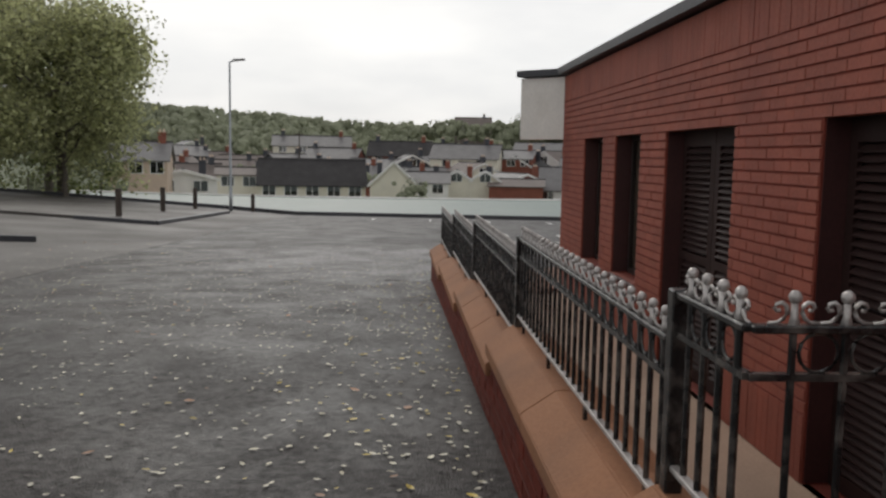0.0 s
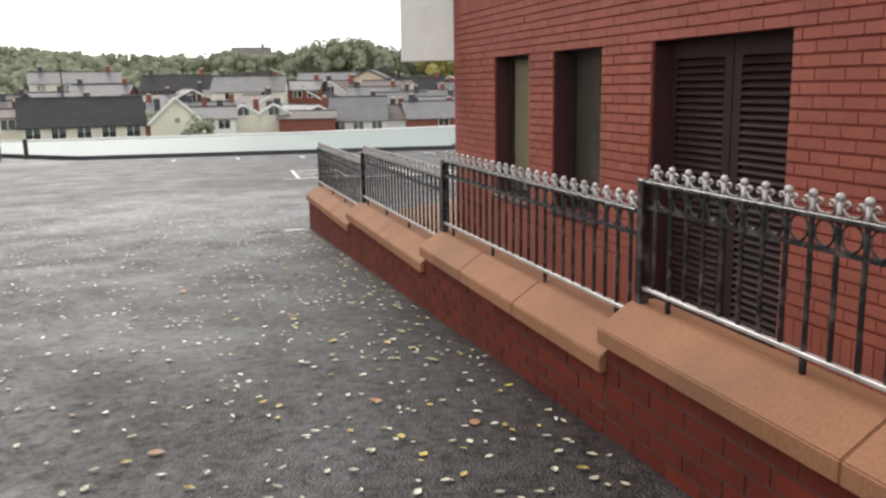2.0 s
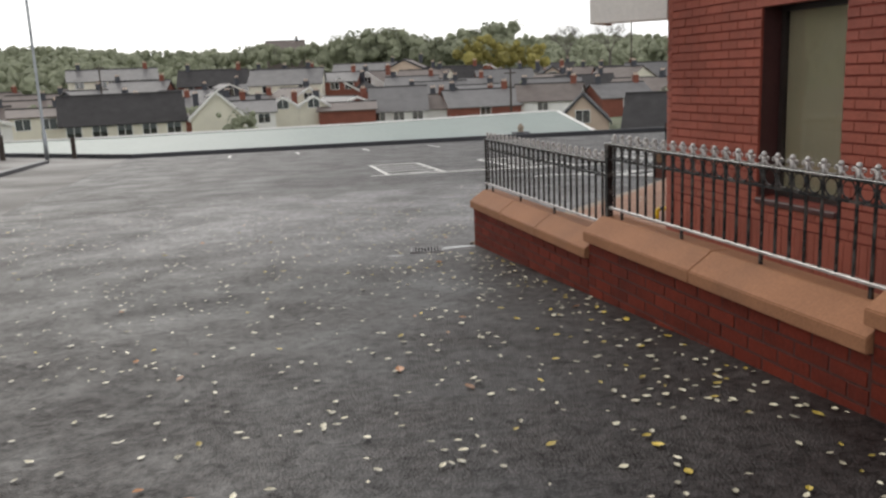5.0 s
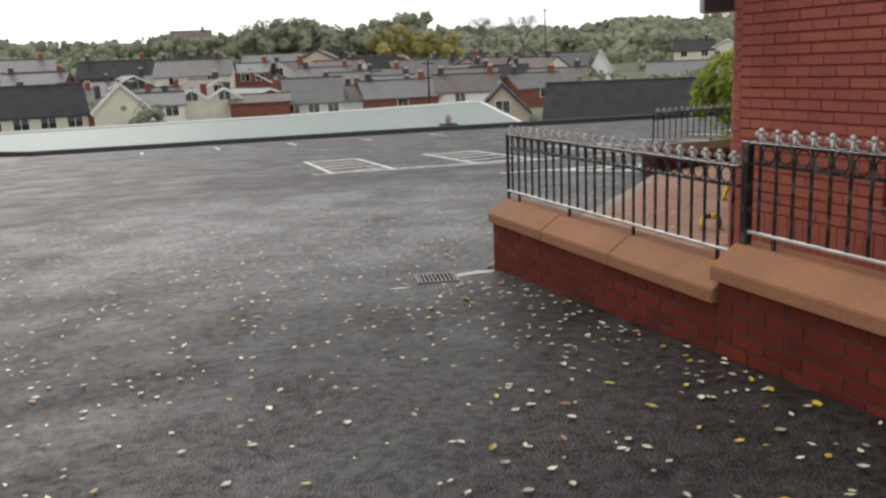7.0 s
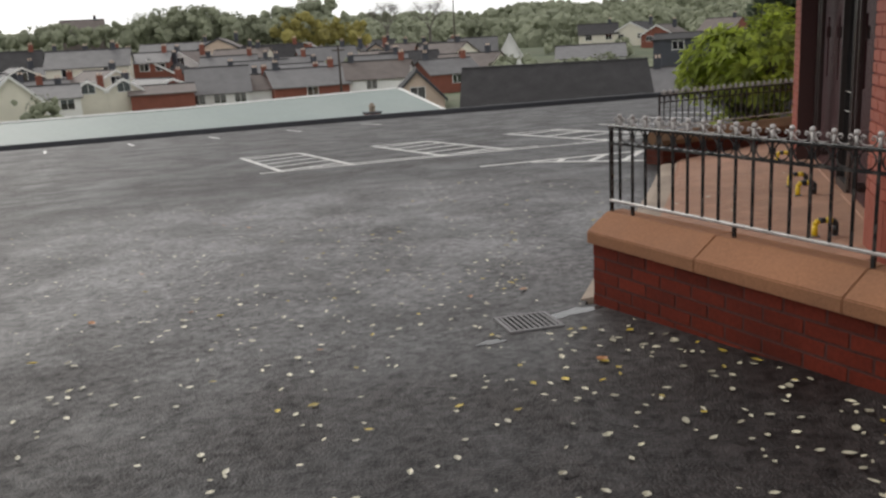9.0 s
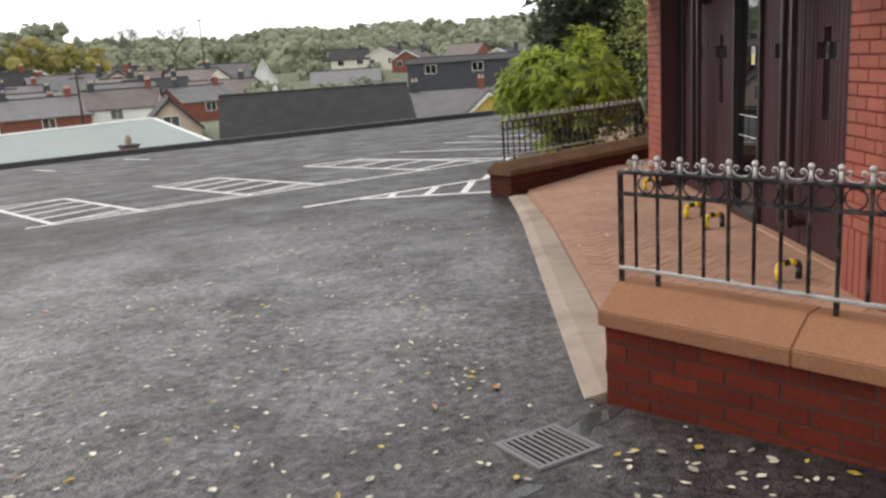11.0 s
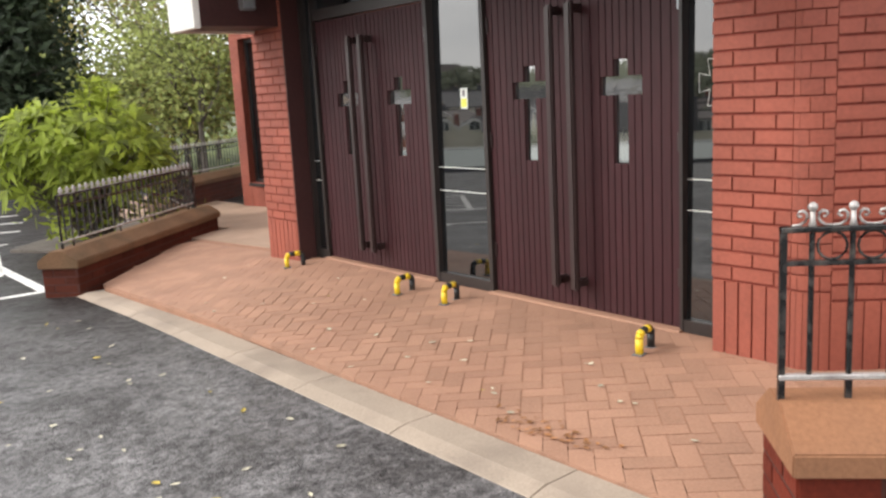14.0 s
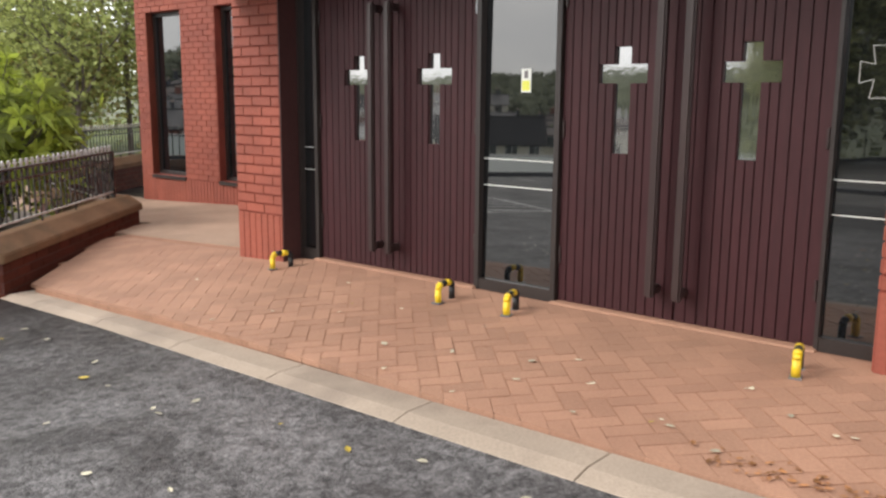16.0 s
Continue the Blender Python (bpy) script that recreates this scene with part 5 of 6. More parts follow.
# ---- the town ----
def house(x, y, yaw, w, base, eave, ridge, wall_m, roof_m, gable=False, windows=2, chimneys=1, depth=None, label="", category="house"):
    """A plain pitched-roof house. Local x along its front, y away from the viewer; gable: the roof's end faces the front."""
    depth = depth or max(5.0, min(w, 9.0))
    h = empty("house", label or "small pitched-roof house of the town", category, "houses of the town", at=(x, y, 0))
    h.rotation_euler = (0, 0, radians(yaw))
    foot = min(base, land_z(x, y)) - 0.6
    hw = w / 2
    body = Build().box(-hw, hw, 0, depth, foot, eave)
    k = len(body.v)
    if gable:
        body.v += [(-hw, 0, eave), (hw, 0, eave), (0, 0, ridge - 0.1), (-hw, depth, eave), (hw, depth, eave), (0, depth, ridge - 0.1)]
    else:
        body.v += [(-hw, 0, eave), (-hw, depth, eave), (-hw, depth / 2, ridge - 0.1), (hw, 0, eave), (hw, depth, eave), (hw, depth / 2, ridge - 0.1)]
    body.f += [(k, k + 1, k + 2), (k + 5, k + 4, k + 3), (k, k + 2, k + 5, k + 3), (k + 1, k + 4, k + 5, k + 2)]
    part("wall", body, wall_m, h)
    o, t = 0.3, 0.14
    for sgn in (-1, 1):
        r = Build()
        if gable:
            sl = (ridge - eave) / hw
            xa, za = sgn * (hw + o), eave - o * sl
            r.hexa([(0, -o, ridge - t), (xa, -o, za - t), (xa, depth + o, za - t), (0, depth + o, ridge - t), (0, -o, ridge), (xa, -o, za), (xa, depth + o, za), (0, depth + o, ridge)])
        else:
            sl = (ridge - eave) / (depth / 2)
            ya = -o if sgn < 0 else depth + o
            za = eave - o * sl
            r.hexa([(-hw - o, depth / 2, ridge - t), (-hw - o, ya, za - t), (hw + o, ya, za - t), (hw + o, depth / 2, ridge - t), (-hw - o, depth / 2, ridge), (-hw - o, ya, za), (hw + o, ya, za), (hw + o, depth / 2, ridge)])
        part("roof", r, roof_m, h)
    rp = [(0, -o, ridge), (0, depth + o, ridge)] if gable else [(-hw - o, depth / 2, ridge), (hw + o, depth / 2, ridge)]
    part("ridge_tiles", Build().tube(rp, 0.12, 6), M_SLATE_D, h)
    if gable:
        for sgn in (-1, 1):
            part("bargeboard", Build().hexa([(0, -o - 0.05, ridge - 0.32), (sgn * (hw + o), -o - 0.05, za - 0.32), (sgn * (hw + o), -o, za - 0.32), (0, -o, ridge - 0.32),
                                             (0, -o - 0.05, ridge + 0.02), (sgn * (hw + o), -o - 0.05, za + 0.02), (sgn * (hw + o), -o, za + 0.02), (0, -o, ridge + 0.02)]), M_RENDER if wall_m is not M_PEACH else M_TRIM, h)
    zt = eave - 0.35
    zb = max(foot, zt - 1.15)
    if gable and windows == 1:
        zt, zb = eave + 1.0, eave - 0.35
    for i in range(windows):
        cx = -hw + w * (i + 0.5) / windows
        ww = min(0.75, w / windows * 0.3)
        win = part("window", Build().box(cx - ww - 0.09, cx + ww + 0.09, -0.07, 0.02, zb - 0.08, zt + 0.08), M_RENDER, h)
        part("pane", Build().box(cx - ww, cx - 0.04, -0.085, -0.06, zb, zt), M_GLASS, win)
        part("pane", Build().box(cx + 0.04, cx + ww, -0.085, -0.06, zb, zt), M_GLASS, win)
    for i in range(chimneys):
        cx = -hw * 0.75 + i * (1.5 * hw / max(1, chimneys - 1)) if chimneys > 1 else hw * 0.6
        cy = depth / 2
        ch = part("chimney", Build().box(cx - 0.4, cx + 0.4, cy - 0.3, cy + 0.3, ridge - 0.9, ridge + 0.9).box(cx - 0.46, cx + 0.46, cy - 0.36, cy + 0.36, ridge + 0.9, ridge + 1.02), M_REDR if i % 2 else M_GREYR, h)
        for dx in (-0.2, 0.2):
            part("chimney_pot", Build().tube([(cx + dx, cy, ridge + 1.02), (cx + dx, cy, ridge + 1.4)], [0.13, 0.10], 7), M_PEACH, ch)
    return h


house(-10.5, 106.6, 6, 13.5, -3.3, -2.1, 1.0, M_CREAM, M_SLATE_D, windows=5, chimneys=0, label="long cream bungalow under a dark slate roof")
house(-19.9, 107.3, 10, 5.4, -3.4, -1.0, -0.2, M_CREAM, M_ROOF_B, windows=2, chimneys=0, label="small cream building with a brown roof")
house(-0.2, 102.1, 0, 5.8, -3.1, -1.7, 1.0, M_CREAM, M_SLATE, gable=True, windows=0, chimneys=0, label="pale house end with a steep gable")
house(4.5, 118.5, -3, 6.1, -3.4, -2.0, -0.6, M_RENDER, M_SLATE, windows=2, chimneys=0, label="low white extension with a grey roof")
house(9.0, 123.0, -6, 4.2, -4.0, -1.6, -0.3, M_CREAM, M_SLATE, gable=True, windows=1, chimneys=0, label="cream house end with a small gable")
house(13.2, 122.6, -6, 4.2, -4.0, -1.6, -0.3, M_CREAM, M_SLATE, gable=True, windows=1, chimneys=0, label="cream house end with a small gable")
house(17.4, 120.0, -10, 7.8, -4.1, -2.4, -1.5, M_REDR, M_ROOF_B, windows=0, chimneys=0, label="low red brick outbuilding")
house(25.9, 125.5, -13, 8.3, -4.3, -3.0, 0.3, M_RENDER, M_SLATE, windows=3, chimneys=0, label="white rendered house with a grey slate roof")
house(36.3, 127.8, -17, 12.0, -4.5, -3.6, -1.2, M_REDR, M_SLATE_D, windows=3, chimneys=2, label="terrace under a dark slate roof")
house(38.6, 89.5, -25, 5.7, -5.4, -3.8, -0.9, M_PEACH, M_SLATE_D, gable=True, windows=1, chimneys=0, depth=14, label="peach rendered gabled house with one upper window")
house(43.9, 71.4, -33, 17.4, -5.3, -4.5, -0.9, M_GREYR, M_SLATE_D, windows=0, chimneys=0, depth=11, label="long hall under a big dark slate roof")
house(78.5, 147.0, -31, 9.0, -2.0, -0.9, 2.6, M_RENDER, M_SLATE, windows=2, chimneys=0, label="grey-roofed house beside a white gable")
house(84.5, 143.5, -31, 4.4, -2.0, -0.9, 3.0, M_RENDER, M_SLATE, gable=True, windows=0, chimneys=0, label="tall white gable of a house")
house(87.8, 123.7, -37, 11.4, -2.7, -1.8, 0.2, M_RENDER, M_SLATE, windows=3, chimneys=0, label="house with a pale grey roof")
house(-18.2, 186.2, 6, 17.0, 1.3, 3.5, 5.7, M_CREAM, M_SLATE, windows=4, chimneys=2, label="broad cream house up the slope")
house(88.5, 93.8, -47, 20.3, -4.1, 0.6, 1.3, M_GREYR, M_SLATE_D, windows=3, chimneys=0, label="large dark slate-clad building")
house(60.2, 65.5, -47, 5.1, -5.8, -4.6, -2.3, M_YELLOWR, M_SLATE_D, gable=True, windows=0, chimneys=0, depth=9, label="yellow rendered house with a small gable")
house(64.4, 75.6, -45, 10.2, -6.4, -5.4, -2.3, M_GREYR, M_SLATE, windows=2, chimneys=2, label="house with a weathered grey roof and red chimneys")
rows = ((37.9, 209.8, -11, 18, 2.9, 5.5), (15.7, 167.7, -6, 7, 1.7, 3.9), (5.9, 188.5, -2, 14.7, 2.2, 4.6), (22.2, 161.8, -9, 8, 1.5, 3.1), (44, 198.3, -13, 10.6, 3.3, 5.8),
        (49.2, 176.2, -17, 11.9, 0.2, 3.6), (56.7, 163.2, -20, 11.2, -0.7, 2.5), (63.2, 166, -22, 8.1, -1, 1.2), (62.3, 139.1, -25, 9.9, -1.5, 0.8), (-27, 88.2, 17, 6.3, 0.9, 2.7),
        (-23.6, 94.3, 14, 7.3, -1.2, -0.3), (0.5, 172.1, 0, 12.7, 1.7, 4.6), (12.6, 156.6, -4, 12.7, 1.4, 4.0))
rnd_h = random.Random(4)
for i, (hx, hy, yaw, w, ev, rg) in enumerate(rows):
    wm = (M_RENDER, M_REDR, M_CREAM, M_REDR, M_PEACH)[i % 5]
    nm = ("white rendered", "red brick", "cream rendered", "red brick", "pale rendered")[i % 5]
    house(hx, hy, yaw + rnd_h.uniform(-14, 14), w, ev - 2.4, ev, rg, wm, (M_SLATE, M_ROOF_B, M_SLATE_D)[i % 3], gable=i % 3 == 1, windows=2 + i % 2, chimneys=1 + i % 2,
          label=f"{nm} house among the roofs of the town")
for i in range(14):
    r = rnd_h.uniform(190, 240)
    a = radians(rnd_h.uniform(-16, 46))
    hx, hy = r * math.sin(a), r * math.cos(a)
    ev = land_z(hx, hy) + 3.2
    wm = (M_RENDER, M_REDR, M_CREAM)[i % 3]
    house(hx, hy, -math.degrees(a) + rnd_h.uniform(-35, 35), rnd_h.uniform(8, 13), ev - 3, ev, ev + rnd_h.uniform(2.0, 3.0), wm, (M_SLATE, M_ROOF_B, M_SLATE_D)[i % 3],
          gable=i % 2 == 0, windows=2, chimneys=1, label=("white rendered", "red brick", "cream rendered")[i % 3] + " house on the far slope")
# crowded roofs between the lower street and the slope
for r, top, step in ((133, -0.7, 4.4), (147, 0.3, 4.0), (163, 1.3, 3.7), (181, 2.5, 3.4)):
    a_deg = -15 + rnd_h.uniform(0, 3)
    while a_deg < 27:
        a = radians(a_deg)
        rr = r + rnd_h.uniform(-5, 5)
        ridge = top + rnd_h.uniform(-0.7, 0.7)
        k = rnd_h.randrange(6)
        house(rr * math.sin(a), rr * math.cos(a), -a_deg + rnd_h.uniform(-40, 40), rnd_h.uniform(6.5, 12), ridge - 4.5, ridge - rnd_h.uniform(1.7, 2.5), ridge,
              (M_REDR, M_RENDER, M_GREYR, M_PEACH, M_CREAM, M_REDR)[k], (M_SLATE_D, M_ROOF_B, M_SLATE, M_SLATE_D, M_ROOF_B, M_SLATE)[k], gable=rnd_h.random() < 0.45, windows=1,
              chimneys=1 + k % 2, label=("red brick", "white rendered", "dark slate-hung", "pale rendered", "cream rendered", "red brick")[k] + " house under a steep weathered roof")
        a_deg += step * rnd_h.uniform(0.8, 1.35)
house(25.4, 282.3, -6, 12, 9.0, 11.5, 14.8, M_ROOF_B, M_ROOF_B, windows=2, chimneys=1, label="large grey house on the hill among trees")

# long hall just below the car park, with a pale green roof
hall = empty("hall", "long low hall with a pale green sheet roof", "building")
RZ = -1.58
for a0, a1 in (((-26, 66.5), (-8, 62.5)), ((-8, 62.5), (8.5, 62.2)), ((8.5, 62.2), (25.4, 66.0))):
    (x0, y0), (x1, y1) = a0, a1
    b = Build().hexa([(x0, y0 - 15, RZ - 2.9), (x1, y1 - 15, RZ - 2.9), (x1, y1, RZ - 0.15), (x0, y0, RZ - 0.15), (x0, y0 - 15, RZ - 2.75), (x1, y1 - 15, RZ - 2.75), (x1, y1, RZ), (x0, y0, RZ)])
    part("roof", b, M_GREENROOF, hall)
    b = Build().hexa([(x0, y0 + 14, RZ - 2.9), (x0, y0, RZ - 0.15), (x1, y1, RZ - 0.15), (x1, y1 + 14, RZ - 2.9), (x0, y0 + 14, RZ - 2.75), (x0, y0, RZ), (x1, y1, RZ), (x1, y1 + 14, RZ - 2.75)])
    part("roof", b, M_GREENROOF, hall)
    part("wall", Build().hexa([(x0, y0 - 14, -9), (x1, y1 - 14, -9), (x1, y1 + 13, -9), (x0, y0 + 13, -9), (x0, y0 - 14, RZ - 2.92), (x1, y1 - 14, RZ - 2.92), (x1, y1 + 13, RZ - 2.92), (x0, y0 + 13, RZ - 2.92)]), M_RENDER, hall)
    part("ridge", Build().tube([(x0, y0, RZ), (x1, y1, RZ)], 0.11, 6), M_RENDER, hall)
part("bargeboard", Build().hexa([(25.4, 51, RZ - 3.0), (25.7, 51, RZ - 3.0), (25.7, 66, RZ - 0.2), (25.4, 66, RZ - 0.2), (25.4, 51, RZ - 2.7), (25.7, 51, RZ - 2.7), (25.7, 66, RZ + 0.05), (25.4, 66, RZ + 0.05)]), M_RENDER, hall, "white bargeboard")


def pole(x, y, h, label):
    z = land_z(x, y)
    p = empty("utility_pole", label, "pole", "utility poles")
    part("pole", Build().tube([(x, y, z - 0.3), (x, y, z + h)], [0.16, 0.10], 8), M_POST, p)
    part("crossarm", Build().box(x - 0.8, x + 0.8, y - 0.06, y + 0.06, z + h - 0.6, z + h - 0.45), M_POST, p)


pole(74.2, 145.8, 15.5, "tall thin mast above the roofs")
pole(-17, 150, 11, "timber utility pole among the houses")
pole(37, 108, 7.5, "timber utility pole among the houses")


# ---- trees ----
def clump_wood(name, material, spots, seed, label):
    """Far woods: every tree a crowd of uneven lobes."""
    rnd = random.Random(seed)
    ico_v, ico_f = [], []
    bm = bmesh.new()
    bmesh.ops.create_icosphere(bm, subdivisions=2, radius=1.0)
    bm.verts.index_update()
    ico_v = [v.co.copy() for v in bm.verts]
    ico_f = [tuple(v.index for v in f.verts) for f in bm.faces]
    bm.free()
    b = Build()
    for x, y, z, h, w in spots:
        for _ in range(rnd.randint(11, 15)):
            cx, cy = x + rnd.gauss(0, w * 0.32), y + rnd.gauss(0, w * 0.32)
            t = rnd.random()
            cz = z + h * (0.25 + 0.62 * t)
            r = w * rnd.uniform(0.11, 0.22) * (1.15 - 0.55 * t)
            k = len(b.v)
            off = Vector((rnd.random() * 40, rnd.random() * 40, 0))
            for v in ico_v:
                q = 1 + 0.55 * noise.noise(v * 2.3 + off) + 0.25 * noise.noise(v * 6 + off)
                b.v.append((cx + v.x * r * q, cy + v.y * r * q, cz + v.z * r * q * 1.05))
            b.f += [tuple(k + i for i in f) for f in ico_f]
        for _ in range(190):
            t = rnd.random()
            a = rnd.uniform(0, 6.283)
            rad = w * 0.50 * math.sin(math.pi * (0.12 + 0.8 * t)) ** 0.7 * rnd.uniform(0.55, 1.1)
            p = Vector((x + math.cos(a) * rad, y + math.sin(a) * rad, z + h * (0.14 + 0.82 * t)))
            u = Vector((rnd.gauss(0, 1), rnd.gauss(0, 1), rnd.gauss(0, 1))).normalized() * w * rnd.uniform(0.025, 0.06)
            v = u.cross(Vector((rnd.gauss(0, 1), rnd.gauss(0, 1), rnd.gauss(0, 1))).normalized())
            k = len(b.v)
            b.v += [tuple(p - u), tuple(p + v * 0.8), tuple(p + u), tuple(p - v * 0.7)]
            b.f.append((k, k + 1, k + 2, k + 3))
        b.tube([(x, y, z - 0.5), (x, y, z + h * 0.5)], [w * 0.05, w * 0.03], 5)
    tagged(part(name, b, material), label, "trees", kind="stuff")


rnd_t = random.Random(9)
spots = []
for i in range(420):
    a = radians(rnd_t.uniform(-30, 62))
    r = rnd_t.choice((rnd_t.uniform(250, 420), rnd_t.uniform(420, 800)))
    x, y = r * math.sin(a), r * math.cos(a)
    spots.append((x, y, land_z(x, y) - 0.5, rnd_t.uniform(5, 9) * (0.8 + r / 900), rnd_t.uniform(9, 16) * (0.7 + r / 700)))
clump_wood("far_woods", M_WOOD_HAZED, spots, 21, "distant woods along the hills in a haze-paled grey-green")
spots = []
for i in range(130):
    a = radians(rnd_t.uniform(-26, 58))
    r = rnd_t.uniform(130, 260)
    x, y = r * math.sin(a), r * math.cos(a)
    spots.append((x, y, land_z(x, y) - 0.5, rnd_t.uniform(3.0, 6.0), rnd_t.uniform(4, 8)))
clump_wood("garden_trees", M_WOOD_HAZED, spots, 22, "trees and hedges between the houses")
spots = []
for i in range(26):
    t = i / 25
    x, y = 39 + 48 * t + rnd_t.uniform(-2, 2), 261 - 12 * t + rnd_t.uniform(-5, 5)
    spots.append((x, y, 4.5, 10.5 + 2.0 * math.sin(t * 7) + (1.5 if t > 0.75 else 0), rnd_t.uniform(8, 11)))
clump_wood("hill_wood", M_WOOD_HAZED, spots, 23, "dense dark wood on the hilltop")
clump_wood("yellow_trees", M_WOOD_YEL, [(60, 194, 2.5, 8.0, 8), (66, 192, 2.5, 6.5, 7), (72, 190, 2, 6, 7)], 24, "yellow autumn trees below the wood")
clump_wood("left_bush", M_WOOD_HAZED, [(2.2, 99, -4.8, 4.0, 3.2), (-27, 76, -6, 5.5, 5), (-31, 84, -5, 8, 7), (19, 262, 7.0, 6, 8), (29, 265, 7.0, 5.5, 8), (12, 268, 7, 6, 8), (24, 258, 6.5, 5, 7)], 25, "rounded garden bushes between the houses")


def branching(b, p, d, l, r, depth, rnd, tips, spread=0.55):
    q = p + d * l
    b.tube([p, p.lerp(q, 0.5) + Vector((rnd.gauss(0, 1), rnd.gauss(0, 1), 0)) * l * 0.04, q], [r, r * 0.8, r * 0.62], 5, False)
    if depth == 0:
        tips.append(q)
        return
    for i in range(rnd.randint(2, 3)):
        nd_ = (d + Vector((rnd.gauss(0, spread), rnd.gauss(0, spread), rnd.gauss(0.08, spread * 0.6)))).normalized()
        branching(b, q, nd_, l * rnd.uniform(0.65, 0.85), r * 0.6, depth - 1, rnd, tips, spread)
    tips.append(q)


def leaves_at(b, c, n, radius, size, rnd, narrow=0.5, droop=0.0, flat=1.0):
    for _ in range(n):
        p = c + Vector((rnd.gauss(0, radius), rnd.gauss(0, radius), rnd.gauss(-droop, radius * flat)))
        u = Vector((rnd.gauss(0, 1), rnd.gauss(0, 1), rnd.gauss(0, 0.7))).normalized()
        v = u.cross(Vector((rnd.gauss(0, 1), rnd.gauss(0, 1), rnd.gauss(0, 1)))).normalized()
        l = size * rnd.uniform(0.6, 1.3)
        k = len(b.v)
        b.v += [tuple(p), tuple(p + u * l * 0.5 + v * l * narrow * 0.5), tuple(p + u * l), tuple(p + u * l * 0.5 - v * l * narrow * 0.5)]
        b.f.append((k, k + 1, k + 2, k + 3))


def broad_tree(x, y, z, h, material, seed, label, trunk=0.16, depth=5, first=None, per_tip=12, radius=0.5, size=0.13, droop=0.1, spread=0.5, lean=(0, 0)):
    rnd = random.Random(seed)
    t = empty("tree", label, "tree", at=(x, y, z))
    wood, tips = Build(), []
    p = Vector((0, 0, -0.2))
    top = Vector((lean[0], lean[1], h * 0.28))
    wood.tube([p, p.lerp(top, 0.5), top], [trunk, trunk * 0.85, trunk * 0.75], 8, False)
    for i in range(4):
        a = 6.283 * i / 4 + rnd.random()
        d = Vector((math.cos(a) * 0.6, math.sin(a) * 0.6, 1)).normalized()
        branching(wood, top, d, h * (first or 0.19), trunk * 0.55, depth - 1, rnd, tips, spread)
    part("trunk", wood, M_BARK, t, smooth=True)
    lv = Build()
    for q in tips:
        leaves_at(lv, q, per_tip, radius, size, rnd, 0.6, droop)
    part("crown", lv, material, t)
    return t


def bare_tree(x, y, z, h, seed):
    rnd = random.Random(seed)
    t = empty("tree", "leafless tree with a rounded haze of twigs", "tree", "bare trees on the slope", at=(x, y, z))
    wood, tips = Build(), []
    wood.tube([(0, 0, -1), (0, 0, h * 0.25)], [0.35, 0.28], 7, False)
    for i in range(5):
        a = 6.283 * i / 5 + rnd.random()
        branching(wood, Vector((0, 0, h * 0.25)), Vector((math.cos(a) * 0.6, math.sin(a) * 0.6, 1)).normalized(), h * 0.22, 0.17, 4, rnd, tips, 0.5)
    part("trunk", wood, M_TWIG, t)
    lv = Build()
    for q in tips:
        leaves_at(lv, q, 5, 0.5, 0.7, rnd, 0.06)
    part("crown", lv, M_TWIG, t)


bare_tree(91.5, 213.7, 3.0, 11.5, 81)
bare_tree(101.5, 209.0, 3.0, 11.5, 82)
# big trees beyond the lane
for i, (tx, ty, th) in enumerate(((-19.5, 48.5, 13.5), (-26.5, 46.0, 15.0), (-22.0, 53.0, 14.0))):
    broad_tree(tx, ty, ground_z(tx, ty) - 0.5, th, M_LEAF_BIRCH, 31 + i, "tall spreading tree with thin grey-green autumn leaves", trunk=0.3, depth=6, first=0.20, per_tip=26, radius=0.65, size=0.30, droop=0.35, spread=0.62)


for i, (tx, ty, th) in enumerate(((-18.4, 46.2, 8.5), (-22.5, 44.5, 8.0), (-25.5, 43.0, 9.0))):
    broad_tree(tx, ty, ground_z(tx, ty) - 0.4, th, M_LEAF_BIRCH, 91 + i, "low broad tree with grey-green leaves hanging to the ground", trunk=0.16, depth=5, first=0.22, per_tip=44, radius=0.75, size=0.28, droop=0.9, spread=0.75)


def hedge(x0, y0, x1, y1, h, w, seed):
    rnd = random.Random(seed)
    lv = Build()
    n = int(math.hypot(x1 - x0, y1 - y0) / 0.35)
    for i in range(n):
        t = i / n
        c = Vector((x0 + (x1 - x0) * t, y0 + (y1 - y0) * t, 0))
        c.z = ground_z(c.x, c.y) - 0.3 + h * rnd.uniform(0.15, 0.95)
        leaves_at(lv, c, 42, w * 0.35, 0.24, rnd, 0.6)
    hd = empty("hedge", "overgrown olive-green hedge at the lane edge", "hedge")
    part("foliage", lv, M_LEAF_HEDGE, hd)
    for i in range(0, n, 12):
        t = i / n
        x, y = x0 + (x1 - x0) * t, y0 + (y1 - y0) * t
        part("stem", Build().tube([(x, y, ground_z(x, y) - 0.5), (x + 0.1, y, ground_z(x, y) + h * 0.5)], [0.05, 0.03], 5), M_BARK, hd)


hedge(-34, 48.6, -15.8, 48.2, 2.6, 1.6, 71)
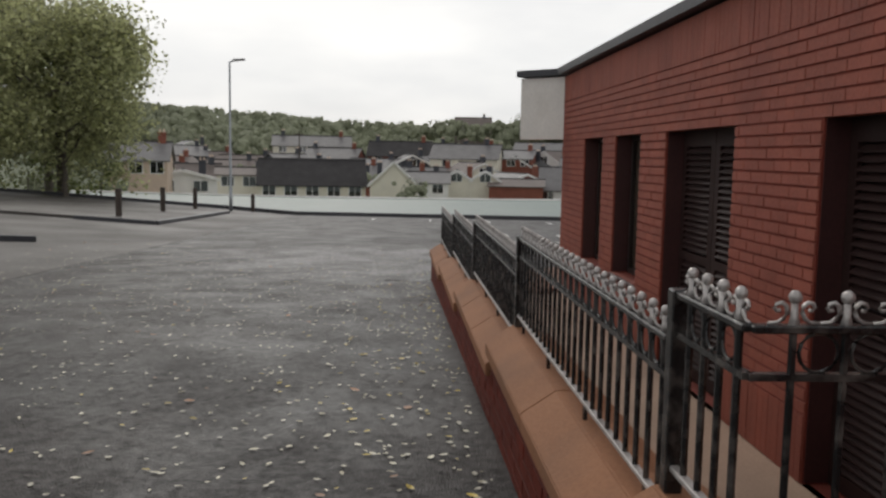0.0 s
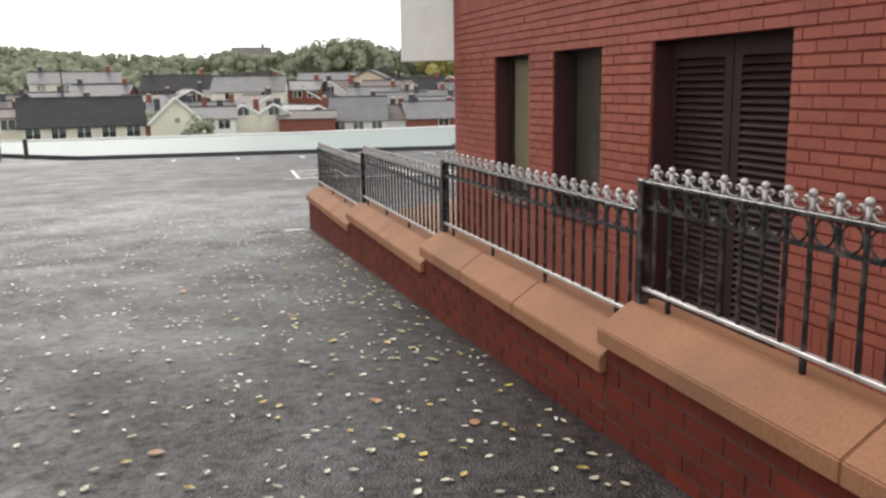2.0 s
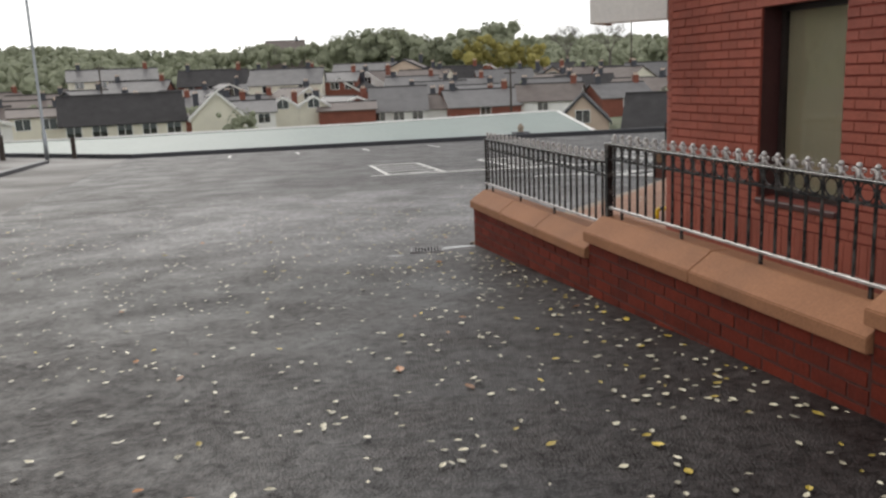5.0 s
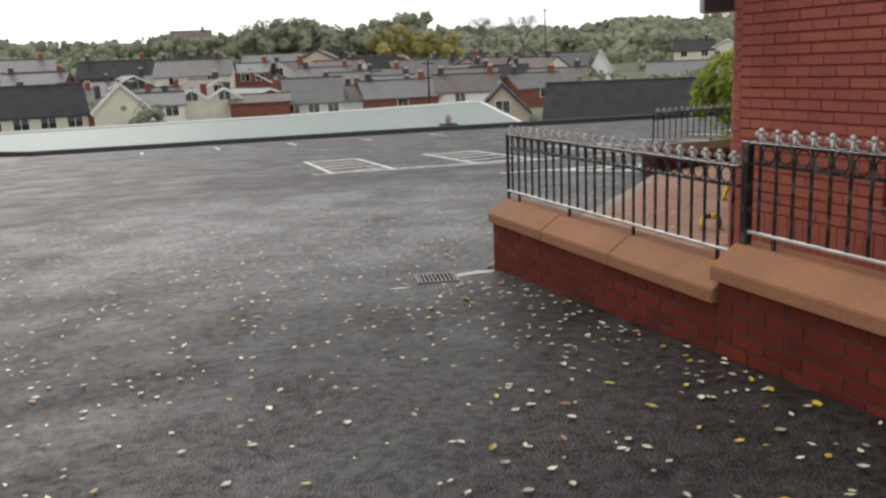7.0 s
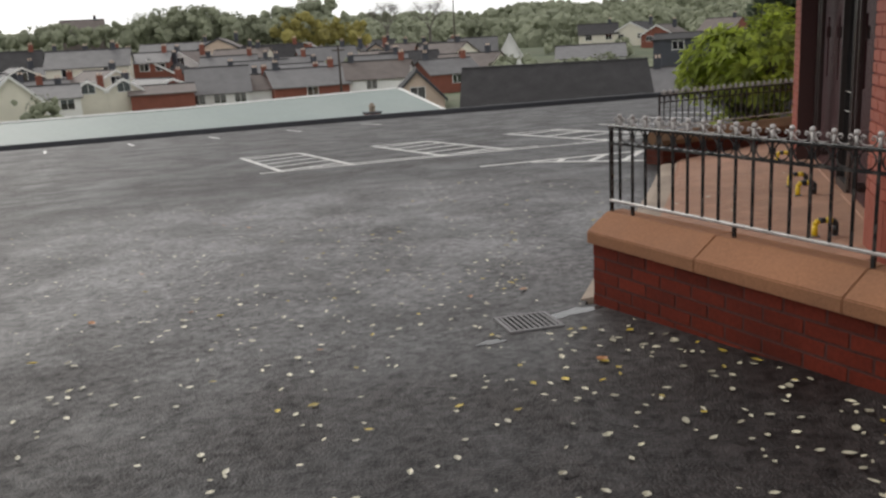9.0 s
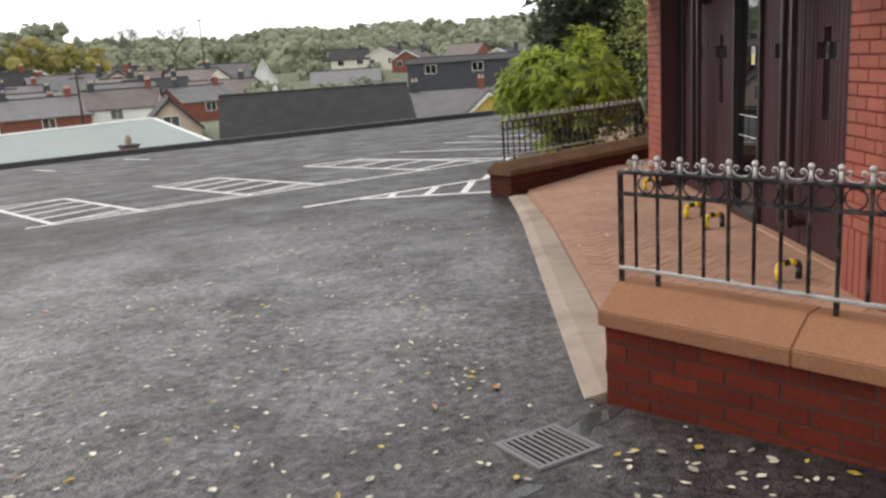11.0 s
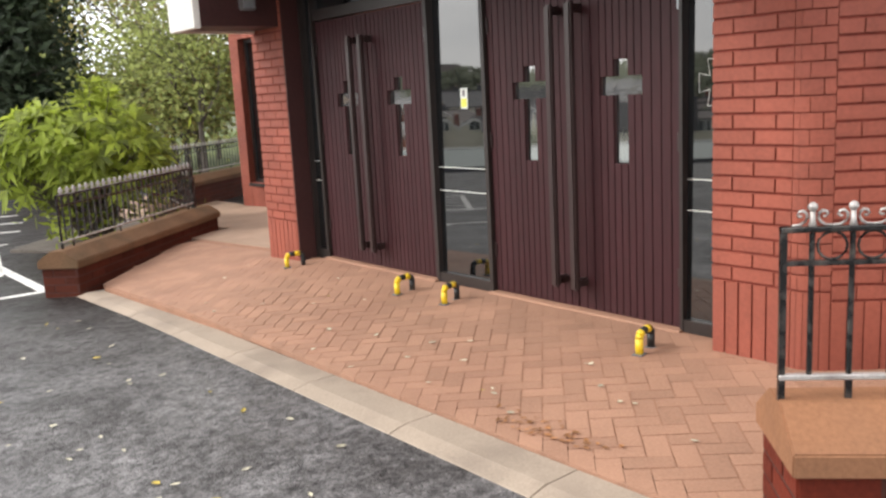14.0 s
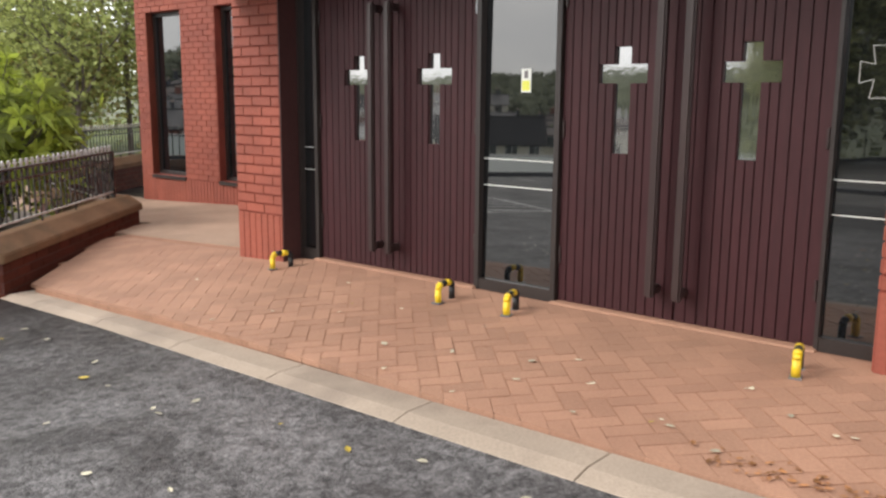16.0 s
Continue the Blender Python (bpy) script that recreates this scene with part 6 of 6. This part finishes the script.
# trees beyond the path
for i, (tx, ty, th, tm) in enumerate(((19.6, 19.0, 8.5, M_LEAF_AUT), (19.5, 17.5, 9.5, M_LEAF_GRN), (20.0, 20.0, 9.0, M_LEAF_AUT), (21.5, 14.8, 10.0, M_LEAF_AUT), (16.5, 17.6, 5.0, M_LEAF_GRN),
                                       (24.0, 18.5, 10.5, M_LEAF_GRN), (25.5, 21.5, 9.5, M_LEAF_AUT), (18.0, 15.4, 5.5, M_LEAF_GRN),
                                       (18.6, 19.2, 4.2, M_LEAF_GRN), (21.6, 20.2, 4.8, M_LEAF_AUT), (22.5, 19.6, 4.6, M_LEAF_GRN), (21.6, 17.0, 4.6, M_LEAF_GRN), (18.2, 18.7, 3.6, M_LEAF_AUT))):
    broad_tree(tx, ty, ground_z(tx, ty), th, tm, 41 + i, ("tall slim tree with thinning gold autumn leaves" if tm is M_LEAF_AUT else "green leafy tree behind the railings"),
               trunk=0.075, depth=6 if th > 6 else 5, first=0.18, per_tip=9 if th > 6 else 20, radius=0.5, size=0.125, droop=0.2, spread=0.42 if th > 6 else 0.62)


def conifer(x, y, z, h, w, seed):
    rnd = random.Random(seed)
    t = empty("conifer", "tall dark green conifer with dense drooping boughs", "tree", at=(x, y, z))
    part("trunk", Build().tube([(0, 0, -0.2), (0, 0, h)], [0.22, 0.03], 7), M_BARK, t)
    lv = Build()
    wood = Build()
    for i in range(420):
        k = rnd.random() ** 0.8
        zz = h * (0.04 + 0.94 * k)
        rad = w * (1 - k * 0.78) * rnd.uniform(0.55, 1.08)
        a = rnd.uniform(0, 6.283)
        tip = Vector((math.cos(a) * rad, math.sin(a) * rad, zz + rad * 0.12))
        wood.tube([(0, 0, zz - rad * 0.1), tuple(tip)], [0.03, 0.008], 4, False)
        for q in (0.45, 0.7, 0.95):
            leaves_at(lv, Vector((0, 0, zz)).lerp(tip, q), 16, 0.30, 0.34, rnd, 0.3, 0.08, 0.7)
    part("bough_framework", wood, M_BARK, t)
    part("crown", lv, M_LEAF_CON, t)


conifer(18.0, 22.7, -0.7, 11.5, 1.45, 51)
conifer(21.2, 24.0, -0.7, 12.5, 1.6, 52)


def whorl_shrub(x, y, z, seed):
    """A big rounded shrub whose shoots end in whorls of long narrow leaves."""
    rnd = random.Random(seed)
    t = empty("shrub", "large rounded shrub with whorls of long yellow-green leaves", "shrub", at=(x, y, z))
    wood, lv = Build(), Build()
    for i in range(250):
        a = rnd.uniform(0, 6.283)
        el = math.asin(rnd.uniform(-0.15, 1.0))
        rr = rnd.uniform(0.78, 1.05) * (1 + 0.16 * math.sin(3 * a + 1) + 0.1 * math.sin(7 * el + a))
        tip = Vector((math.cos(a) * math.cos(el) * 1.15 * rr, math.sin(a) * math.cos(el) * 1.0 * rr, 0.85 + math.sin(el) * 1.0 * rr))
        wood.tube([(rnd.uniform(-0.15, 0.15), rnd.uniform(-0.15, 0.15), 0.0), tuple(tip * 0.55 + Vector((0, 0, 0.15))), tuple(tip)], [0.016, 0.011, 0.006], 4, False)
        out = (tip - Vector((0, 0, 0.75))).normalized()
        side_v = out.orthogonal().normalized()
        for j in range(13):
            q = Matrix.Rotation(6.283 * j / 13 + rnd.random() * 0.5, 3, out) @ side_v
            d = (q + out * rnd.uniform(0.1, 0.9) + Vector((0, 0, -0.1))).normalized()
            l = rnd.uniform(0.16, 0.28)
            n_ = d.cross(out).normalized() * l * 0.16
            mid = tip + d * l * 0.5
            end = tip + d * l + Vector((0, 0, -l * rnd.uniform(0.05, 0.3)))
            k = len(lv.v)
            lv.v += [tuple(tip), tuple(mid + n_), tuple(end), tuple(mid - n_)]
            lv.f.append((k, k + 1, k + 2, k + 3))
    for i in range(160):
        c = Vector((rnd.gauss(0, 0.4), rnd.gauss(0, 0.4), rnd.uniform(0.3, 1.3)))
        leaves_at(lv, c, 10, 0.22, 0.2, rnd, 0.3)
    part("framework", wood, M_BARK, t)
    part("crown", lv, M_LEAF_SHRUB, t)


whorl_shrub(9.1, 16.2, -0.35, 61)


# ---- paving blocks ----
def clip_poly(poly, f):
    """The part of a polygon where f >= 0."""
    out = []
    for (p, q) in zip(poly, poly[1:] + poly[:1]):
        a, b = f(*p), f(*q)
        if a >= 0:
            out.append(p)
        if a * b < 0:
            t = a / (a - b)
            out.append((p[0] + (q[0] - p[0]) * t, p[1] + (q[1] - p[1]) * t))
    return out


def inner_kerb(s):
    return 1.49 + max(0, 3.6 - s) * 0.036


blocks = {}
for nm, w, l in (("h", 0.2, 0.1), ("v", 0.1, 0.2)):
    e, g = 0.003, 0.0010
    b = Build().hexa([(g, g, -0.03), (w - g, g, -0.03), (w - g, l - g, -0.03), (g, l - g, -0.03), (g + e, g + e, 0), (w - g - e, g + e, 0), (w - g - e, l - g - e, 0), (g + e, l - g - e, 0)])
    blocks[nm] = b.mesh("paver", M_PAVER)
tests = (lambda x, y: sd(x, y)[1] - 0.065, lambda x, y: inner_kerb(sd(x, y)[0]) - 0.006 - sd(x, y)[1], lambda x, y: 6.6 - sd(x, y)[0],
         lambda x, y: x - 0.965, lambda x, y: y - 9.05, lambda x, y: 14.30 - y)
others = Build()
single = 0
for i in range(-30, 140):
    for j in range(-60, 60):
        ox, oy = 0.1 * (i + 2 * j), 9.0 + 0.1 * (i - 2 * j)
        for nm, px, py, w, l in (("h", ox, oy, 0.2, 0.1), ("v", ox, oy + 0.1, 0.1, 0.2)):
            if not (0.7 < px < 9 and 8.8 < py < 15.5):
                continue
            poly = [(px, py), (px + w, py), (px + w, py + l), (px, py + l)]
            vals = [min(t(x, y) for t in tests) for x, y in poly]
            if max(t(px + w / 2, py + l / 2) for t in tests[:1]) < -0.1 or max(vals) < -0.25:
                continue
            cx, cy = px + w / 2, py + l / 2
            s, d = sd(cx, cy)
            if min(vals) >= 0 and single < 300 and -1.7 < s < 3.1 and d > 0.62:
                h = 0.05
                ux = Vector((2 * h, 0, paving_z(cx + h, cy) - paving_z(cx - h, cy))).normalized()
                uy = Vector((0, 2 * h, paving_z(cx, cy + h) - paving_z(cx, cy - h))).normalized()
                n_ = ux.cross(uy).normalized()
                m = Matrix((ux, n_.cross(ux), n_)).transposed().to_4x4()
                ob = new("paver", blocks[nm])
                ob.parent = pave
                ob.matrix_basis = Matrix.Translation((cx, cy, paving_z(cx, cy) + random.uniform(-0.001, 0.0015))) @ m @ Matrix.Translation((-w / 2, -l / 2, 0))
                single += 1
                continue
            for t in tests:
                if len(poly) >= 3:
                    poly = clip_poly(poly, t)
            if len(poly) < 3:
                continue
            mx, my = sum(p[0] for p in poly) / len(poly), sum(p[1] for p in poly) / len(poly)
            poly = [(mx + (x - mx) * 0.975, my + (y - my) * 0.975) for x, y in poly]
            others.prism(poly, lambda x, y: paving_z(x, y) - 0.03, paving_z)
tagged(part("pavers", others, M_PAVERS, pave), kind="stuff")
